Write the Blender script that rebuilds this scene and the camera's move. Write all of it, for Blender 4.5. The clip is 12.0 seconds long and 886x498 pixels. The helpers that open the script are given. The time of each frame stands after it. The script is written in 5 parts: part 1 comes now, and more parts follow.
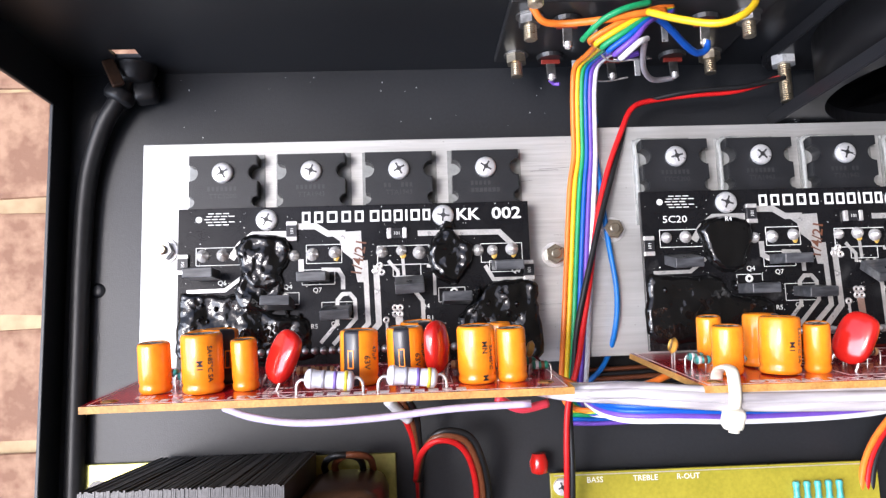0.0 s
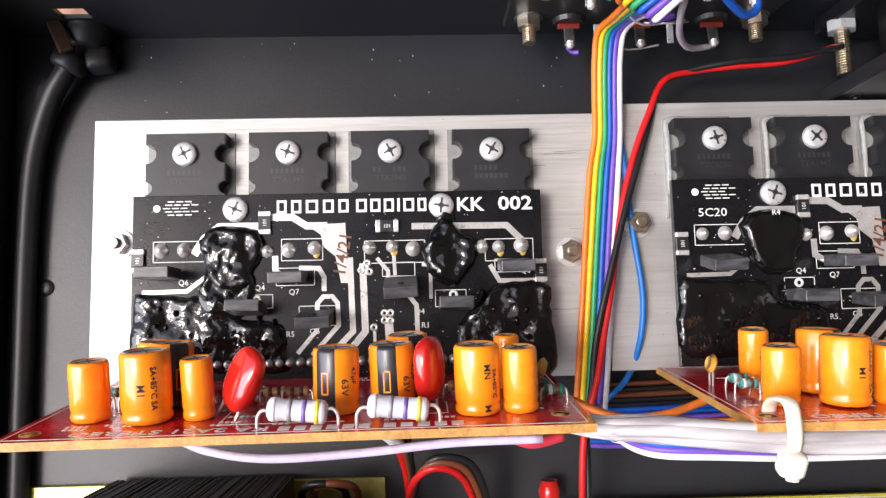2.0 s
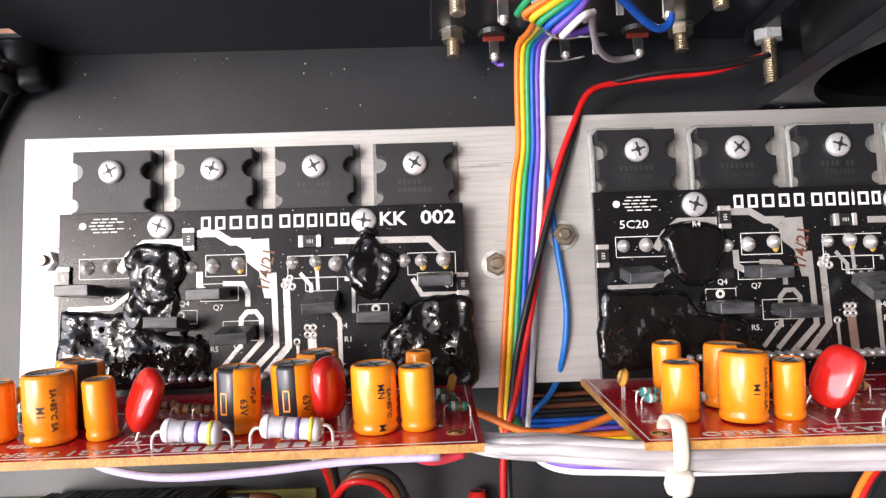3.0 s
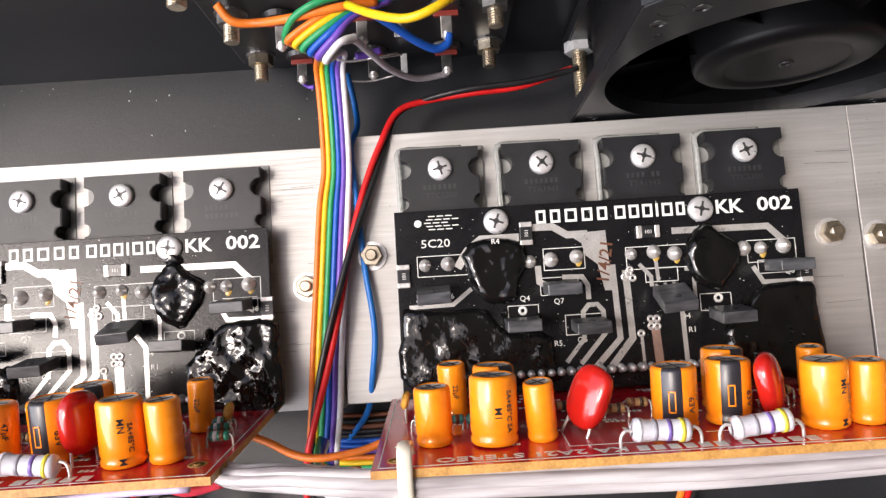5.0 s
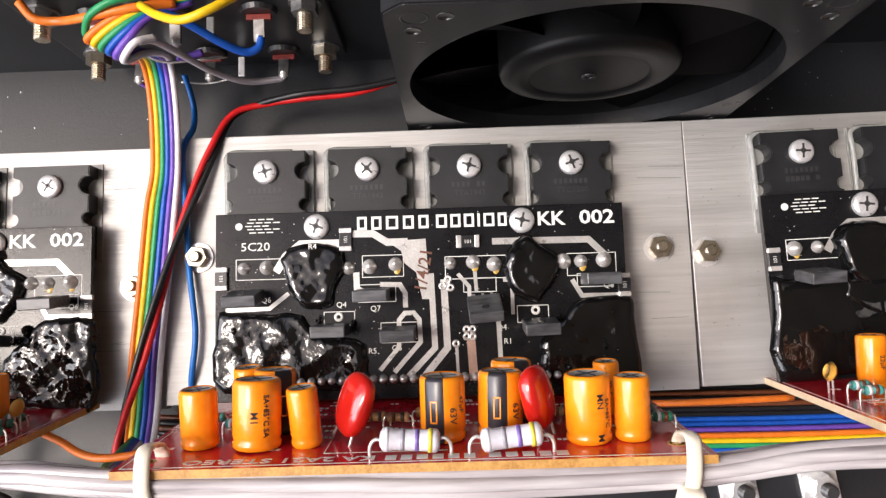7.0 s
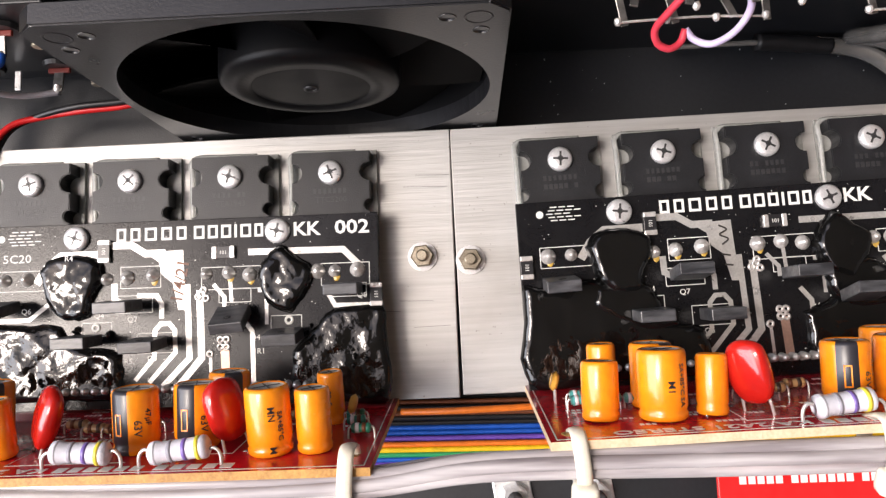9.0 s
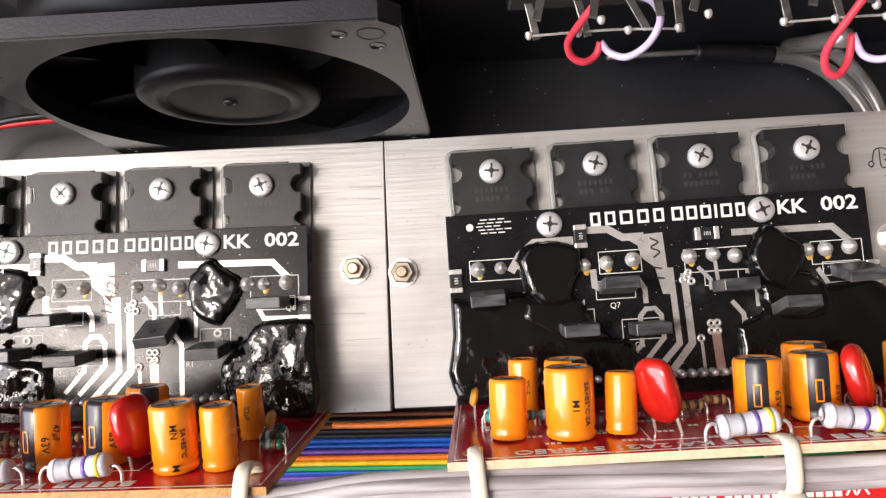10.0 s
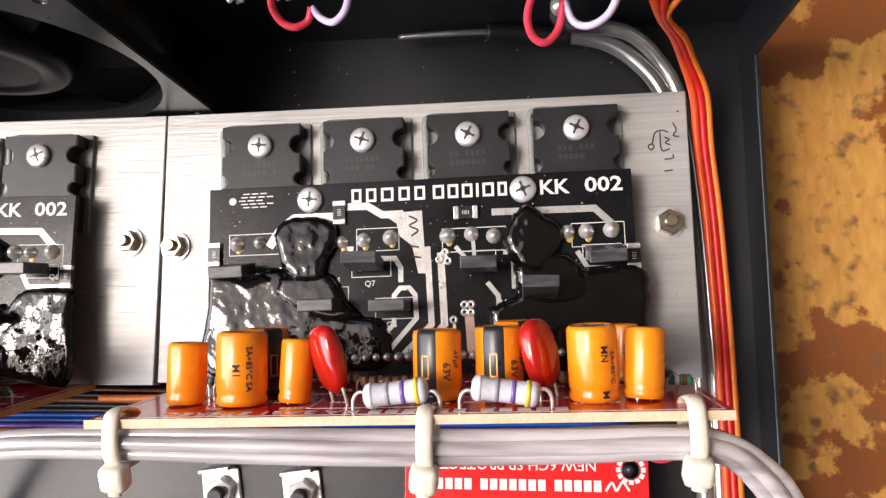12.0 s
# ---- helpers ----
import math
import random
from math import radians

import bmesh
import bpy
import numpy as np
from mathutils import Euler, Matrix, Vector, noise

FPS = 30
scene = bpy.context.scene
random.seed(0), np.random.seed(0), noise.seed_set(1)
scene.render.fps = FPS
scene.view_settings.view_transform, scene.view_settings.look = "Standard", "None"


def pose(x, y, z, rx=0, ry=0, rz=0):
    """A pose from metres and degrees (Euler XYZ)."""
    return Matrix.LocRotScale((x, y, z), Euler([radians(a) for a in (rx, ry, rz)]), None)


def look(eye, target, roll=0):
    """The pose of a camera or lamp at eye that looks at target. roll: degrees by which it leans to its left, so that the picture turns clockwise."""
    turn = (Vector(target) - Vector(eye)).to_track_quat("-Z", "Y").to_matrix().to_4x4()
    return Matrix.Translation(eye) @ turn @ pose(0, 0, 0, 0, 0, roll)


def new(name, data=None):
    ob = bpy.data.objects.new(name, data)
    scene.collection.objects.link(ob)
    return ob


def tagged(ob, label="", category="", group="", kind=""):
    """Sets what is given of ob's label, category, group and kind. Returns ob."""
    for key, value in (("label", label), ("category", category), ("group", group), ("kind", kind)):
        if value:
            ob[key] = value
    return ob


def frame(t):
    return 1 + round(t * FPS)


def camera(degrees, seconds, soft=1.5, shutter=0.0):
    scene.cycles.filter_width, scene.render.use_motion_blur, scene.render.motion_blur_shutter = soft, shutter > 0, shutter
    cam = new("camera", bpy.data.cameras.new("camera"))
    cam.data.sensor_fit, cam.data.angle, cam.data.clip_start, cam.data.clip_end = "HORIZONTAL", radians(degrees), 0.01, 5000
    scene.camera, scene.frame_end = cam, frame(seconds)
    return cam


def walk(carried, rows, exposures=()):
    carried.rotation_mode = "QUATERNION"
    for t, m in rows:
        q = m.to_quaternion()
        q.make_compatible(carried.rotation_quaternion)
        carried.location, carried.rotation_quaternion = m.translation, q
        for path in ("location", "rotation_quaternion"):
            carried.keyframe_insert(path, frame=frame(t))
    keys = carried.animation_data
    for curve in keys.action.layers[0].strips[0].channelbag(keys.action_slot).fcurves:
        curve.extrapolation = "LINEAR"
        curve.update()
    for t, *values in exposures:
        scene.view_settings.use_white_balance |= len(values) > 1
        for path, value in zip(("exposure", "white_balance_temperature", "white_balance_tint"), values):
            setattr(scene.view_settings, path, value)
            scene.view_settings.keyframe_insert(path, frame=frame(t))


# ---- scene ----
import mathutils

cam = camera(62.0, 12.0, soft=1.35)
PATH = (
    (0, (0.06892, -0.0434, 0.22921), (0.07167, -0.03447, 0.1632), 15.38),
    (0.5, (0.0674, -0.03893, 0.21547), (0.06943, -0.0305, 0.14937), 12.19),
    (1, (0.067, -0.03629, 0.20748), (0.0695, -0.02857, 0.1413), 16.76),
    (1.5, (0.06863, -0.03675, 0.20149), (0.07083, -0.02953, 0.13527), 15.74),
    (2, (0.07281, -0.03444, 0.19892), (0.07483, -0.02757, 0.13263), 15.12),
    (2.5, (0.08216, -0.03194, 0.19949), (0.08337, -0.02523, 0.13317), 8.66),
    (3, (0.09531, -0.02995, 0.20122), (0.09643, -0.02363, 0.13487), 8.28),
    (3.2, (0.10254, -0.02749, 0.20223), (0.103, -0.02187, 0.1358), 2.63),
    (4.8, (0.14469, -0.02593, 0.20214), (0.1442, -0.0195, 0.13577), -7.56),
    (5, (0.14985, -0.02669, 0.20215), (0.14967, -0.02037, 0.1358), -5.20),
    (5.5, (0.1655, -0.02886, 0.20103), (0.16533, -0.02213, 0.1347), -4.89),
    (6, (0.17336, -0.02976, 0.20014), (0.1731, -0.02317, 0.1338), -5.25),
    (6.5, (0.18265, -0.03048, 0.20109), (0.18213, -0.02363, 0.13477), -6.89),
    (7, (0.19765, -0.02955, 0.20082), (0.19683, -0.02237, 0.13453), -8.33),
    (7.2, (0.20435, -0.02925, 0.20213), (0.20353, -0.02193, 0.13587), -8.30),
    (8.8, (0.25854, -0.02925, 0.19981), (0.25653, -0.02247, 0.13353), -18.39),
    (9, (0.26377, -0.02879, 0.20053), (0.26163, -0.02177, 0.13427), -19.19),
    (9.5, (0.27553, -0.02697, 0.20055), (0.27267, -0.01993, 0.1343), -24.60),
    (10, (0.28483, -0.02621, 0.19878), (0.28157, -0.01913, 0.13257), -26.94),
    (10.5, (0.30083, -0.02579, 0.19698), (0.29653, -0.01833, 0.13087), -32.20),
    (11, (0.32069, -0.02862, 0.19367), (0.3143, -0.02063, 0.1278), -40.17),
    (11.5, (0.34217, -0.03118, 0.18998), (0.3347, -0.02227, 0.12433), -41.29),
    (12, (0.35467, -0.03781, 0.18858), (0.34753, -0.02887, 0.1229), -39.02),
)

walk(cam, [(t, look(eye, aim, roll)) for t, eye, aim, roll in PATH], [(0, 0.95, 5800, 14), (1, 0.84, 6050, 14), (3, 0.72, 6300, 15), (5.5, 0.68, 6450, 15), (9, 0.68, 6500, 15), (12, 0.58, 6500, 15)])

# daylight from the mains cord's side: sky, a soft sun, and an added area lamp as sky fill
SUN_FROM = Vector((-0.50, -0.04, 0.86)).normalized()
world = bpy.data.worlds.new("sky")
scene.world = world
world.use_nodes = True
wn = world.node_tree
sky = wn.nodes.new("ShaderNodeTexSky")
sky.sky_type = "NISHITA"
sky.sun_disc = False
sky.dust_density = 4.0
sky.sun_elevation = math.asin(SUN_FROM.z)
sky.sun_rotation = math.atan2(SUN_FROM.x, SUN_FROM.y)
wn.links.new(sky.outputs[0], wn.nodes["Background"].inputs[0])
wn.nodes["Background"].inputs[1].default_value = 0.13
sun = new("sun", bpy.data.lights.new("sun", "SUN"))
sun.data.energy, sun.data.angle, sun.data.color = 1.4, radians(15), (1.0, 0.92, 0.82)
sun.matrix_world = look(SUN_FROM, (0, 0, 0))
# added fill lamp for sky light from the side left open; no source known
sky_fill = new("added_sky_fill", bpy.data.lights.new("added_sky_fill", "AREA"))
sky_fill.data.shape, sky_fill.data.size, sky_fill.data.size_y = "RECTANGLE", 2.6, 2.0
sky_fill.data.energy, sky_fill.data.color = 72.0, (0.95, 0.97, 1.0)
sky_fill.matrix_world = look((-2.15, -0.7, 1.45), (0.4, 0.0, 0.1))

MM = 0.001


# ---- materials ----
def material(name, a, b=None, rough=0.5, metal=0.0, grain=400.0, bump=0.0, bump_size=900.0, stretch=(1, 1, 1),
             coat=0.0, patch=60.0, rough_var=0.08, specular=0.5, glass=0.0, low=0.35, high=0.65):
    """Two tones mixed by a coarse and a fine noise, uneven gloss, fine relief."""
    m = bpy.data.materials.new(name)
    m.use_nodes = True
    nt = m.node_tree
    n, l = nt.nodes, nt.links
    bsdf = n["Principled BSDF"]
    b = b or tuple(c * 0.75 for c in a)
    co = n.new("ShaderNodeTexCoord")
    mp = n.new("ShaderNodeMapping")
    mp.inputs["Scale"].default_value = stretch
    l.new(co.outputs["Object"], mp.inputs[0])
    coarse, fine = n.new("ShaderNodeTexNoise"), n.new("ShaderNodeTexNoise")
    coarse.inputs["Scale"].default_value, fine.inputs["Scale"].default_value = patch, grain
    coarse.inputs["Detail"].default_value, fine.inputs["Detail"].default_value = 4, 3
    for q in (coarse, fine):
        l.new(mp.outputs[0], q.inputs["Vector"])
    add = n.new("ShaderNodeMath")
    add.operation = "ADD"
    half = n.new("ShaderNodeMath")
    half.operation = "MULTIPLY"
    half.inputs[1].default_value = 0.5
    l.new(coarse.outputs[0], add.inputs[0])
    l.new(fine.outputs[0], add.inputs[1])
    l.new(add.outputs[0], half.inputs[0])
    ramp = n.new("ShaderNodeMapRange")
    ramp.inputs["From Min"].default_value, ramp.inputs["From Max"].default_value = low, high
    l.new(half.outputs[0], ramp.inputs["Value"])
    mix = n.new("ShaderNodeMix")
    mix.data_type = "RGBA"
    mix.inputs[6].default_value, mix.inputs[7].default_value = (*b, 1), (*a, 1)
    l.new(ramp.outputs[0], mix.inputs[0])
    l.new(mix.outputs[2], bsdf.inputs["Base Color"])
    rr = n.new("ShaderNodeMapRange")
    rr.inputs["To Min"].default_value, rr.inputs["To Max"].default_value = max(0.02, rough - rough_var), rough + rough_var
    l.new(coarse.outputs[0], rr.inputs["Value"])
    l.new(rr.outputs[0], bsdf.inputs["Roughness"])
    bsdf.inputs["Metallic"].default_value = metal
    bsdf.inputs["Specular IOR Level"].default_value = specular
    bsdf.inputs["Coat Weight"].default_value = coat
    bsdf.inputs["Coat Roughness"].default_value = 0.08
    bsdf.inputs["Transmission Weight"].default_value = glass
    if bump:
        rel = n.new("ShaderNodeTexNoise")
        rel.inputs["Scale"].default_value, rel.inputs["Detail"].default_value = bump_size, 3
        l.new(mp.outputs[0], rel.inputs["Vector"])
        bp = n.new("ShaderNodeBump")
        bp.inputs["Strength"].default_value, bp.inputs["Distance"].default_value = bump, 0.0004
        l.new(rel.outputs[0], bp.inputs["Height"])
        l.new(bp.outputs[0], bsdf.inputs["Normal"])
    return m


def brushed_metal():
    """Aluminium with long fine grain along x, duller smears and short dark scratches."""
    m = material("brushed_aluminium", (0.57, 0.565, 0.55), (0.46, 0.455, 0.44), 0.60, 0.8, grain=900, bump=0.3, bump_size=1300, stretch=(0.045, 1, 1), patch=160, rough_var=0.12)
    n, l = m.node_tree.nodes, m.node_tree.links
    bsdf = n["Principled BSDF"]
    base = bsdf.inputs["Base Color"].links[0].from_socket
    co = n.new("ShaderNodeTexCoord")
    for size, squeeze, lo, hi, colour, most in ((34, (1, 1, 1), 0.52, 0.72, (0.40, 0.385, 0.36), 0.6), (260, (0.10, 1.4, 1), 0.68, 0.76, (0.30, 0.29, 0.28), 0.5), (900, (1, 1, 1), 0.70, 0.76, (0.20, 0.18, 0.16), 0.7)):
        mp, q, edge, mix = n.new("ShaderNodeMapping"), n.new("ShaderNodeTexNoise"), n.new("ShaderNodeMapRange"), n.new("ShaderNodeMix")
        mp.inputs["Scale"].default_value = squeeze
        q.inputs["Scale"].default_value, q.inputs["Detail"].default_value = size, 4
        edge.inputs["From Min"].default_value, edge.inputs["From Max"].default_value, edge.inputs["To Max"].default_value = lo, hi, most
        mix.data_type = "RGBA"
        mix.inputs[7].default_value = (*colour, 1)
        l.new(co.outputs["Object"], mp.inputs[0])
        l.new(mp.outputs[0], q.inputs["Vector"])
        l.new(q.outputs[0], edge.inputs["Value"])
        l.new(edge.outputs[0], mix.inputs[0])
        l.new(base, mix.inputs[6])
        base = mix.outputs[2]
    l.new(base, bsdf.inputs["Base Color"])
    return m


def lumpy_resin(name, rough, coarse, fine):
    """Black resin whose skin is wavy at one scale and pimpled at a smaller one."""
    m = material(name, (0.006, 0.006, 0.006), (0.003, 0.003, 0.003), rough, grain=900, patch=200, rough_var=0.03, bump=coarse, bump_size=420)
    n, l = m.node_tree.nodes, m.node_tree.links
    bsdf = n["Principled BSDF"]
    old = bsdf.inputs["Normal"].links[0].from_socket
    co, q, bp = n.new("ShaderNodeTexCoord"), n.new("ShaderNodeTexNoise"), n.new("ShaderNodeBump")
    q.inputs["Scale"].default_value, q.inputs["Detail"].default_value = 1150, 2
    bp.inputs["Strength"].default_value, bp.inputs["Distance"].default_value = fine, 0.0003
    l.new(co.outputs["Object"], q.inputs["Vector"])
    l.new(q.outputs[0], bp.inputs["Height"])
    l.new(old, bp.inputs["Normal"])
    l.new(bp.outputs[0], bsdf.inputs["Normal"])
    return m


POWDER = material("black_powder_coat", (0.0155, 0.0168, 0.0198), (0.010, 0.011, 0.013), 0.41, specular=0.46, grain=900, bump=0.14, bump_size=2600, patch=25, rough_var=0.1)
ALUMINIUM = brushed_metal()
EPOXY_CASE = material("moulded_black_plastic", (0.016, 0.0165, 0.0185), (0.009, 0.0095, 0.0105), 0.36, specular=0.4, grain=2500, bump=0.2, bump_size=4000, patch=150)
SOLDER_MASK = material("black_solder_mask", (0.010, 0.010, 0.011), (0.005, 0.005, 0.006), 0.2, specular=0.26, grain=3000, bump=0.08, bump_size=2500, patch=120)
SMOOTH_POTTING = lumpy_resin("smooth_black_epoxy", 0.06, 0.16, 0.05)
POTTING = lumpy_resin("glossy_black_epoxy", 0.05, 0.15, 0.22)
TINNED = material("tinned_copper", (0.62, 0.61, 0.58), (0.45, 0.44, 0.42), 0.3, 0.5, grain=1800, bump=0.2, bump_size=1800, patch=250)
BARE_COPPER = material("dull_copper", (0.50, 0.33, 0.26), (0.38, 0.26, 0.21), 0.35, 0.6, grain=1500, patch=250)
SOLDER = material("solder", (0.82, 0.81, 0.78), (0.56, 0.53, 0.50), 0.24, 0.55, grain=1500, bump=0.3, bump_size=900, patch=300)
SILK = material("white_legend_ink", (0.80, 0.80, 0.76), (0.68, 0.68, 0.64), 0.5, grain=2500, patch=400)
FLUX = material("yellow_flux", (0.60, 0.40, 0.08), (0.42, 0.27, 0.06), 0.25, grain=1500, patch=500)
INK = material("brown_marker_ink", (0.16, 0.05, 0.02), (0.10, 0.04, 0.02), 0.5, grain=1500, patch=500)
BLACK_INK = material("black_marker_ink", (0.03, 0.025, 0.02), None, 0.5)
ZINC = material("zinc_plated_steel", (0.86, 0.86, 0.85), (0.66, 0.66, 0.66), 0.30, 0.6, grain=2500, bump=0.15, bump_size=2500, patch=500)
BRASS = material("yellow_passivated_steel", (0.66, 0.59, 0.46), (0.40, 0.34, 0.25), 0.3, 0.95, grain=2500, patch=400)
YELLOW_ZINC = material("yellow_zinc_bracket", (0.52, 0.50, 0.16), (0.36, 0.34, 0.10), 0.34, 0.8, grain=600, patch=120, bump=0.1)
PAD = material("clear_mica_pad", (0.62, 0.63, 0.60), (0.45, 0.46, 0.44), 0.2, glass=0.55, grain=900, patch=200)
CHIP = material("chip_resistor_black", (0.022, 0.022, 0.024), None, 0.25, patch=400)
DARK_GREY = material("grey_plastic_case", (0.085, 0.088, 0.094), (0.022, 0.023, 0.026), 0.34, specular=0.5, grain=900, bump=0.12, bump_size=1500, stretch=(0.25, 1, 1), patch=420, low=0.4, high=0.62)
RED_MASK = material("red_solder_mask", (0.60, 0.013, 0.028), (0.44, 0.010, 0.018), 0.18, grain=900, patch=70, bump=0.05, coat=0.3)
PHENOLIC = material("phenolic_board_edge", (0.56, 0.31, 0.08), (0.34, 0.16, 0.035), 0.55, grain=1800, bump=0.3, bump_size=1800, patch=300)
# phenolic edge with glare mixed into its colour
GLARE_EDGE = material("phenolic_edge_with_glare", (0.70, 0.56, 0.38), (0.56, 0.42, 0.26), 0.55, grain=1800, bump=0.3, bump_size=1800, patch=300)
SLEEVE = material("orange_vinyl_sleeve", (0.94, 0.305, 0.009), (0.86, 0.235, 0.006), 0.25, grain=500, patch=90, coat=0.35, bump=0.05)
SLEEVE_BLACK = material("black_sleeve_stripe", (0.025, 0.024, 0.03), None, 0.3, patch=200)
CAN_TOP = material("aluminium_can_top", (0.72, 0.70, 0.66), (0.5, 0.48, 0.45), 0.4, 0.5, patch=300)
FILM_RED = material("red_dipped_resin", (0.52, 0.016, 0.009), (0.38, 0.010, 0.007), 0.16, grain=300, patch=120, coat=0.5, bump=0.12, bump_size=300)
RES_WHITE = material("pale_lilac_lacquer", (0.66, 0.66, 0.71), (0.56, 0.56, 0.61), 0.28, grain=900, patch=300, bump=0.08)
RES_TAN = material("tan_resistor_lacquer", (0.46, 0.29, 0.14), (0.36, 0.21, 0.09), 0.35, patch=400)
RES_TEAL = material("teal_resistor_lacquer", (0.10, 0.42, 0.40), (0.06, 0.32, 0.30), 0.3, patch=400)
RES_GREEN = material("green_resistor_lacquer", (0.02, 0.20, 0.13), (0.015, 0.14, 0.09), 0.3, patch=400)
BAND_GREY = material("grey_band", (0.30, 0.29, 0.33), None, 0.3, patch=400)
BAND_VIOLET = material("violet_band", (0.20, 0.13, 0.42), None, 0.3, patch=400)
BAND_YELLOW = material("yellow_band", (0.75, 0.62, 0.06), None, 0.3, patch=400)
DISC = material("ochre_ceramic_disc", (0.66, 0.36, 0.06), (0.55, 0.28, 0.05), 0.35, patch=300)
NYLON = material("white_nylon", (0.78, 0.74, 0.62), (0.68, 0.63, 0.51), 0.36, grain=600, patch=200)
CLEAR = material("clear_cable_jacket", (0.74, 0.70, 0.70), (0.36, 0.32, 0.33), 0.16, glass=0.30, grain=500, patch=160, stretch=(0.08, 1, 1), coat=0.5, low=0.38, high=0.58)
GREY_CLEAR = material("smoky_cable_jacket", (0.42, 0.41, 0.39), (0.16, 0.155, 0.145), 0.11, metal=0.55, glass=0.1, patch=90, stretch=(0.3, 0.3, 1), coat=0.6)
WIRE = {k: material(k + "_wire_insulation", c, None, 0.4, grain=500, patch=150, coat=0.06, specular=0.35, bump=0.05) for k, c in dict(
    orange=(0.80, 0.19, 0.02), yellow=(0.80, 0.52, 0.01), green=(0.02, 0.30, 0.11), blue=(0.01, 0.09, 0.45), violet=(0.15, 0.07, 0.42),
    grey=(0.55, 0.52, 0.55), white=(0.75, 0.74, 0.76), red=(0.58, 0.012, 0.012), black=(0.012, 0.012, 0.013), pink=(0.68, 0.05, 0.08),
    lilac=(0.56, 0.48, 0.68), brown=(0.16, 0.05, 0.02), vermilion=(0.70, 0.07, 0.012), sky=(0.01, 0.16, 0.55)).items()}
RUBBER = material("black_rubber", (0.014, 0.014, 0.015), None, 0.44, specular=0.35, patch=100, bump=0.1, bump_size=700)
FAN_PLASTIC = material("fan_black_plastic", (0.013, 0.0135, 0.0155), (0.008, 0.008, 0.009), 0.3, specular=0.5, grain=900, bump=0.1, bump_size=1800, patch=60)
LAMINATION = material("varnished_core_steel", (0.10, 0.098, 0.098), (0.045, 0.044, 0.045), 0.4, 0.5, grain=1500, patch=200, stretch=(1, 1, 0.1))
COIL = material("varnished_coil_tape", (0.07, 0.035, 0.02), (0.03, 0.018, 0.012), 0.3, patch=120, bump=0.2)
OLIVE_MASK = material("olive_circuit_board", (0.36, 0.31, 0.03), (0.26, 0.23, 0.02), 0.3, grain=900, patch=80)
BRICK = material("worn_clay_brick", (0.36, 0.22, 0.14), (0.22, 0.115, 0.07), 0.85, grain=110, bump=1.0, bump_size=160, patch=24, low=0.42, high=0.58)
MORTAR = material("cream_mortar", (0.46, 0.36, 0.21), (0.30, 0.20, 0.11), 0.9, grain=90, bump=0.6, bump_size=120, patch=20)
# fan plastic inside the opening, with the shade there put into the colour
SHADED_FAN = material("fan_plastic_shaded_inside", (0.0055, 0.0055, 0.006), None, 0.4, specular=0.14, patch=60)
SHADED_BLADE = material("fan_blade_shaded_black", (0.003, 0.0028, 0.0027), None, 0.55, specular=0.06, patch=60)
TERMINAL = material("black_terminal_plastic", (0.018, 0.018, 0.019), None, 0.35, patch=150)
TAG_METAL = material("dull_tinned_tag", (0.34, 0.33, 0.32), (0.20, 0.195, 0.19), 0.34, 0.9, patch=400)
RED_PLASTIC = material("dull_red_insulator", (0.20, 0.02, 0.012), None, 0.45, patch=300)


def worn_wood():
    """Golden varnish worn through to dark brown patches with ragged edges, with grain along y and dark pits."""
    m = material("worn_varnished_board", (0.58, 0.30, 0.065), (0.38, 0.165, 0.030), 0.5, grain=420, bump=0.5, bump_size=300, stretch=(1, 0.35, 1), patch=22, rough_var=0.15)
    n, l = m.node_tree.nodes, m.node_tree.links
    bsdf = n["Principled BSDF"]
    base = bsdf.inputs["Base Color"].links[0].from_socket
    co = n.new("ShaderNodeTexCoord")
    wear, pits = n.new("ShaderNodeTexNoise"), n.new("ShaderNodeTexNoise")
    wear.inputs["Scale"].default_value, wear.inputs["Detail"].default_value, wear.inputs["Roughness"].default_value = 15, 9, 0.6
    pits.inputs["Scale"].default_value, pits.inputs["Detail"].default_value = 170, 4
    for q, where, lo, hi, colour in ((wear, 0, 0.57, 0.585, (0.22, 0.066, 0.011)), (pits, 1, 0.56, 0.70, (0.16, 0.08, 0.03))):
        l.new(co.outputs["Object"], q.inputs["Vector"])
        edge = n.new("ShaderNodeMapRange")
        edge.inputs["From Min"].default_value, edge.inputs["From Max"].default_value = lo, hi
        l.new(q.outputs[0], edge.inputs["Value"])
        mix = n.new("ShaderNodeMix")
        mix.data_type = "RGBA"
        mix.inputs[7].default_value = (*colour, 1)
        l.new(edge.outputs[0], mix.inputs[0])
        l.new(base, mix.inputs[6])
        base = mix.outputs[2]
    l.new(base, bsdf.inputs["Base Color"])
    return m


WOOD = worn_wood()


# ---- mesh helpers; all sizes in millimetres ----
def part(name, bm, mat, parent=None, label="", smooth=False):
    for v in bm.verts:
        v.co *= MM
    me = bpy.data.meshes.new(name)
    if smooth:
        for f in bm.faces:
            f.smooth = True
    bm.to_mesh(me)
    bm.free()
    for k in (mat if isinstance(mat, (list, tuple)) else (mat,)):
        me.materials.append(k)
    ob = new(name, me)
    if parent is not None:
        ob.parent = parent
    return tagged(ob, label)


def empty(name, label, category, m=None, group="", kind=""):
    ob = new(name)
    ob.empty_display_size = 0.005
    if m is not None:
        ob.matrix_world = m
    return tagged(ob, label, category, group, kind)


def place(x, y, z, rx=0, ry=0, rz=0):
    return pose(x * MM, y * MM, z * MM, rx, ry, rz)


def put(bm, m, verts=None):
    bmesh.ops.transform(bm, matrix=m, verts=verts or bm.verts)
    return bm


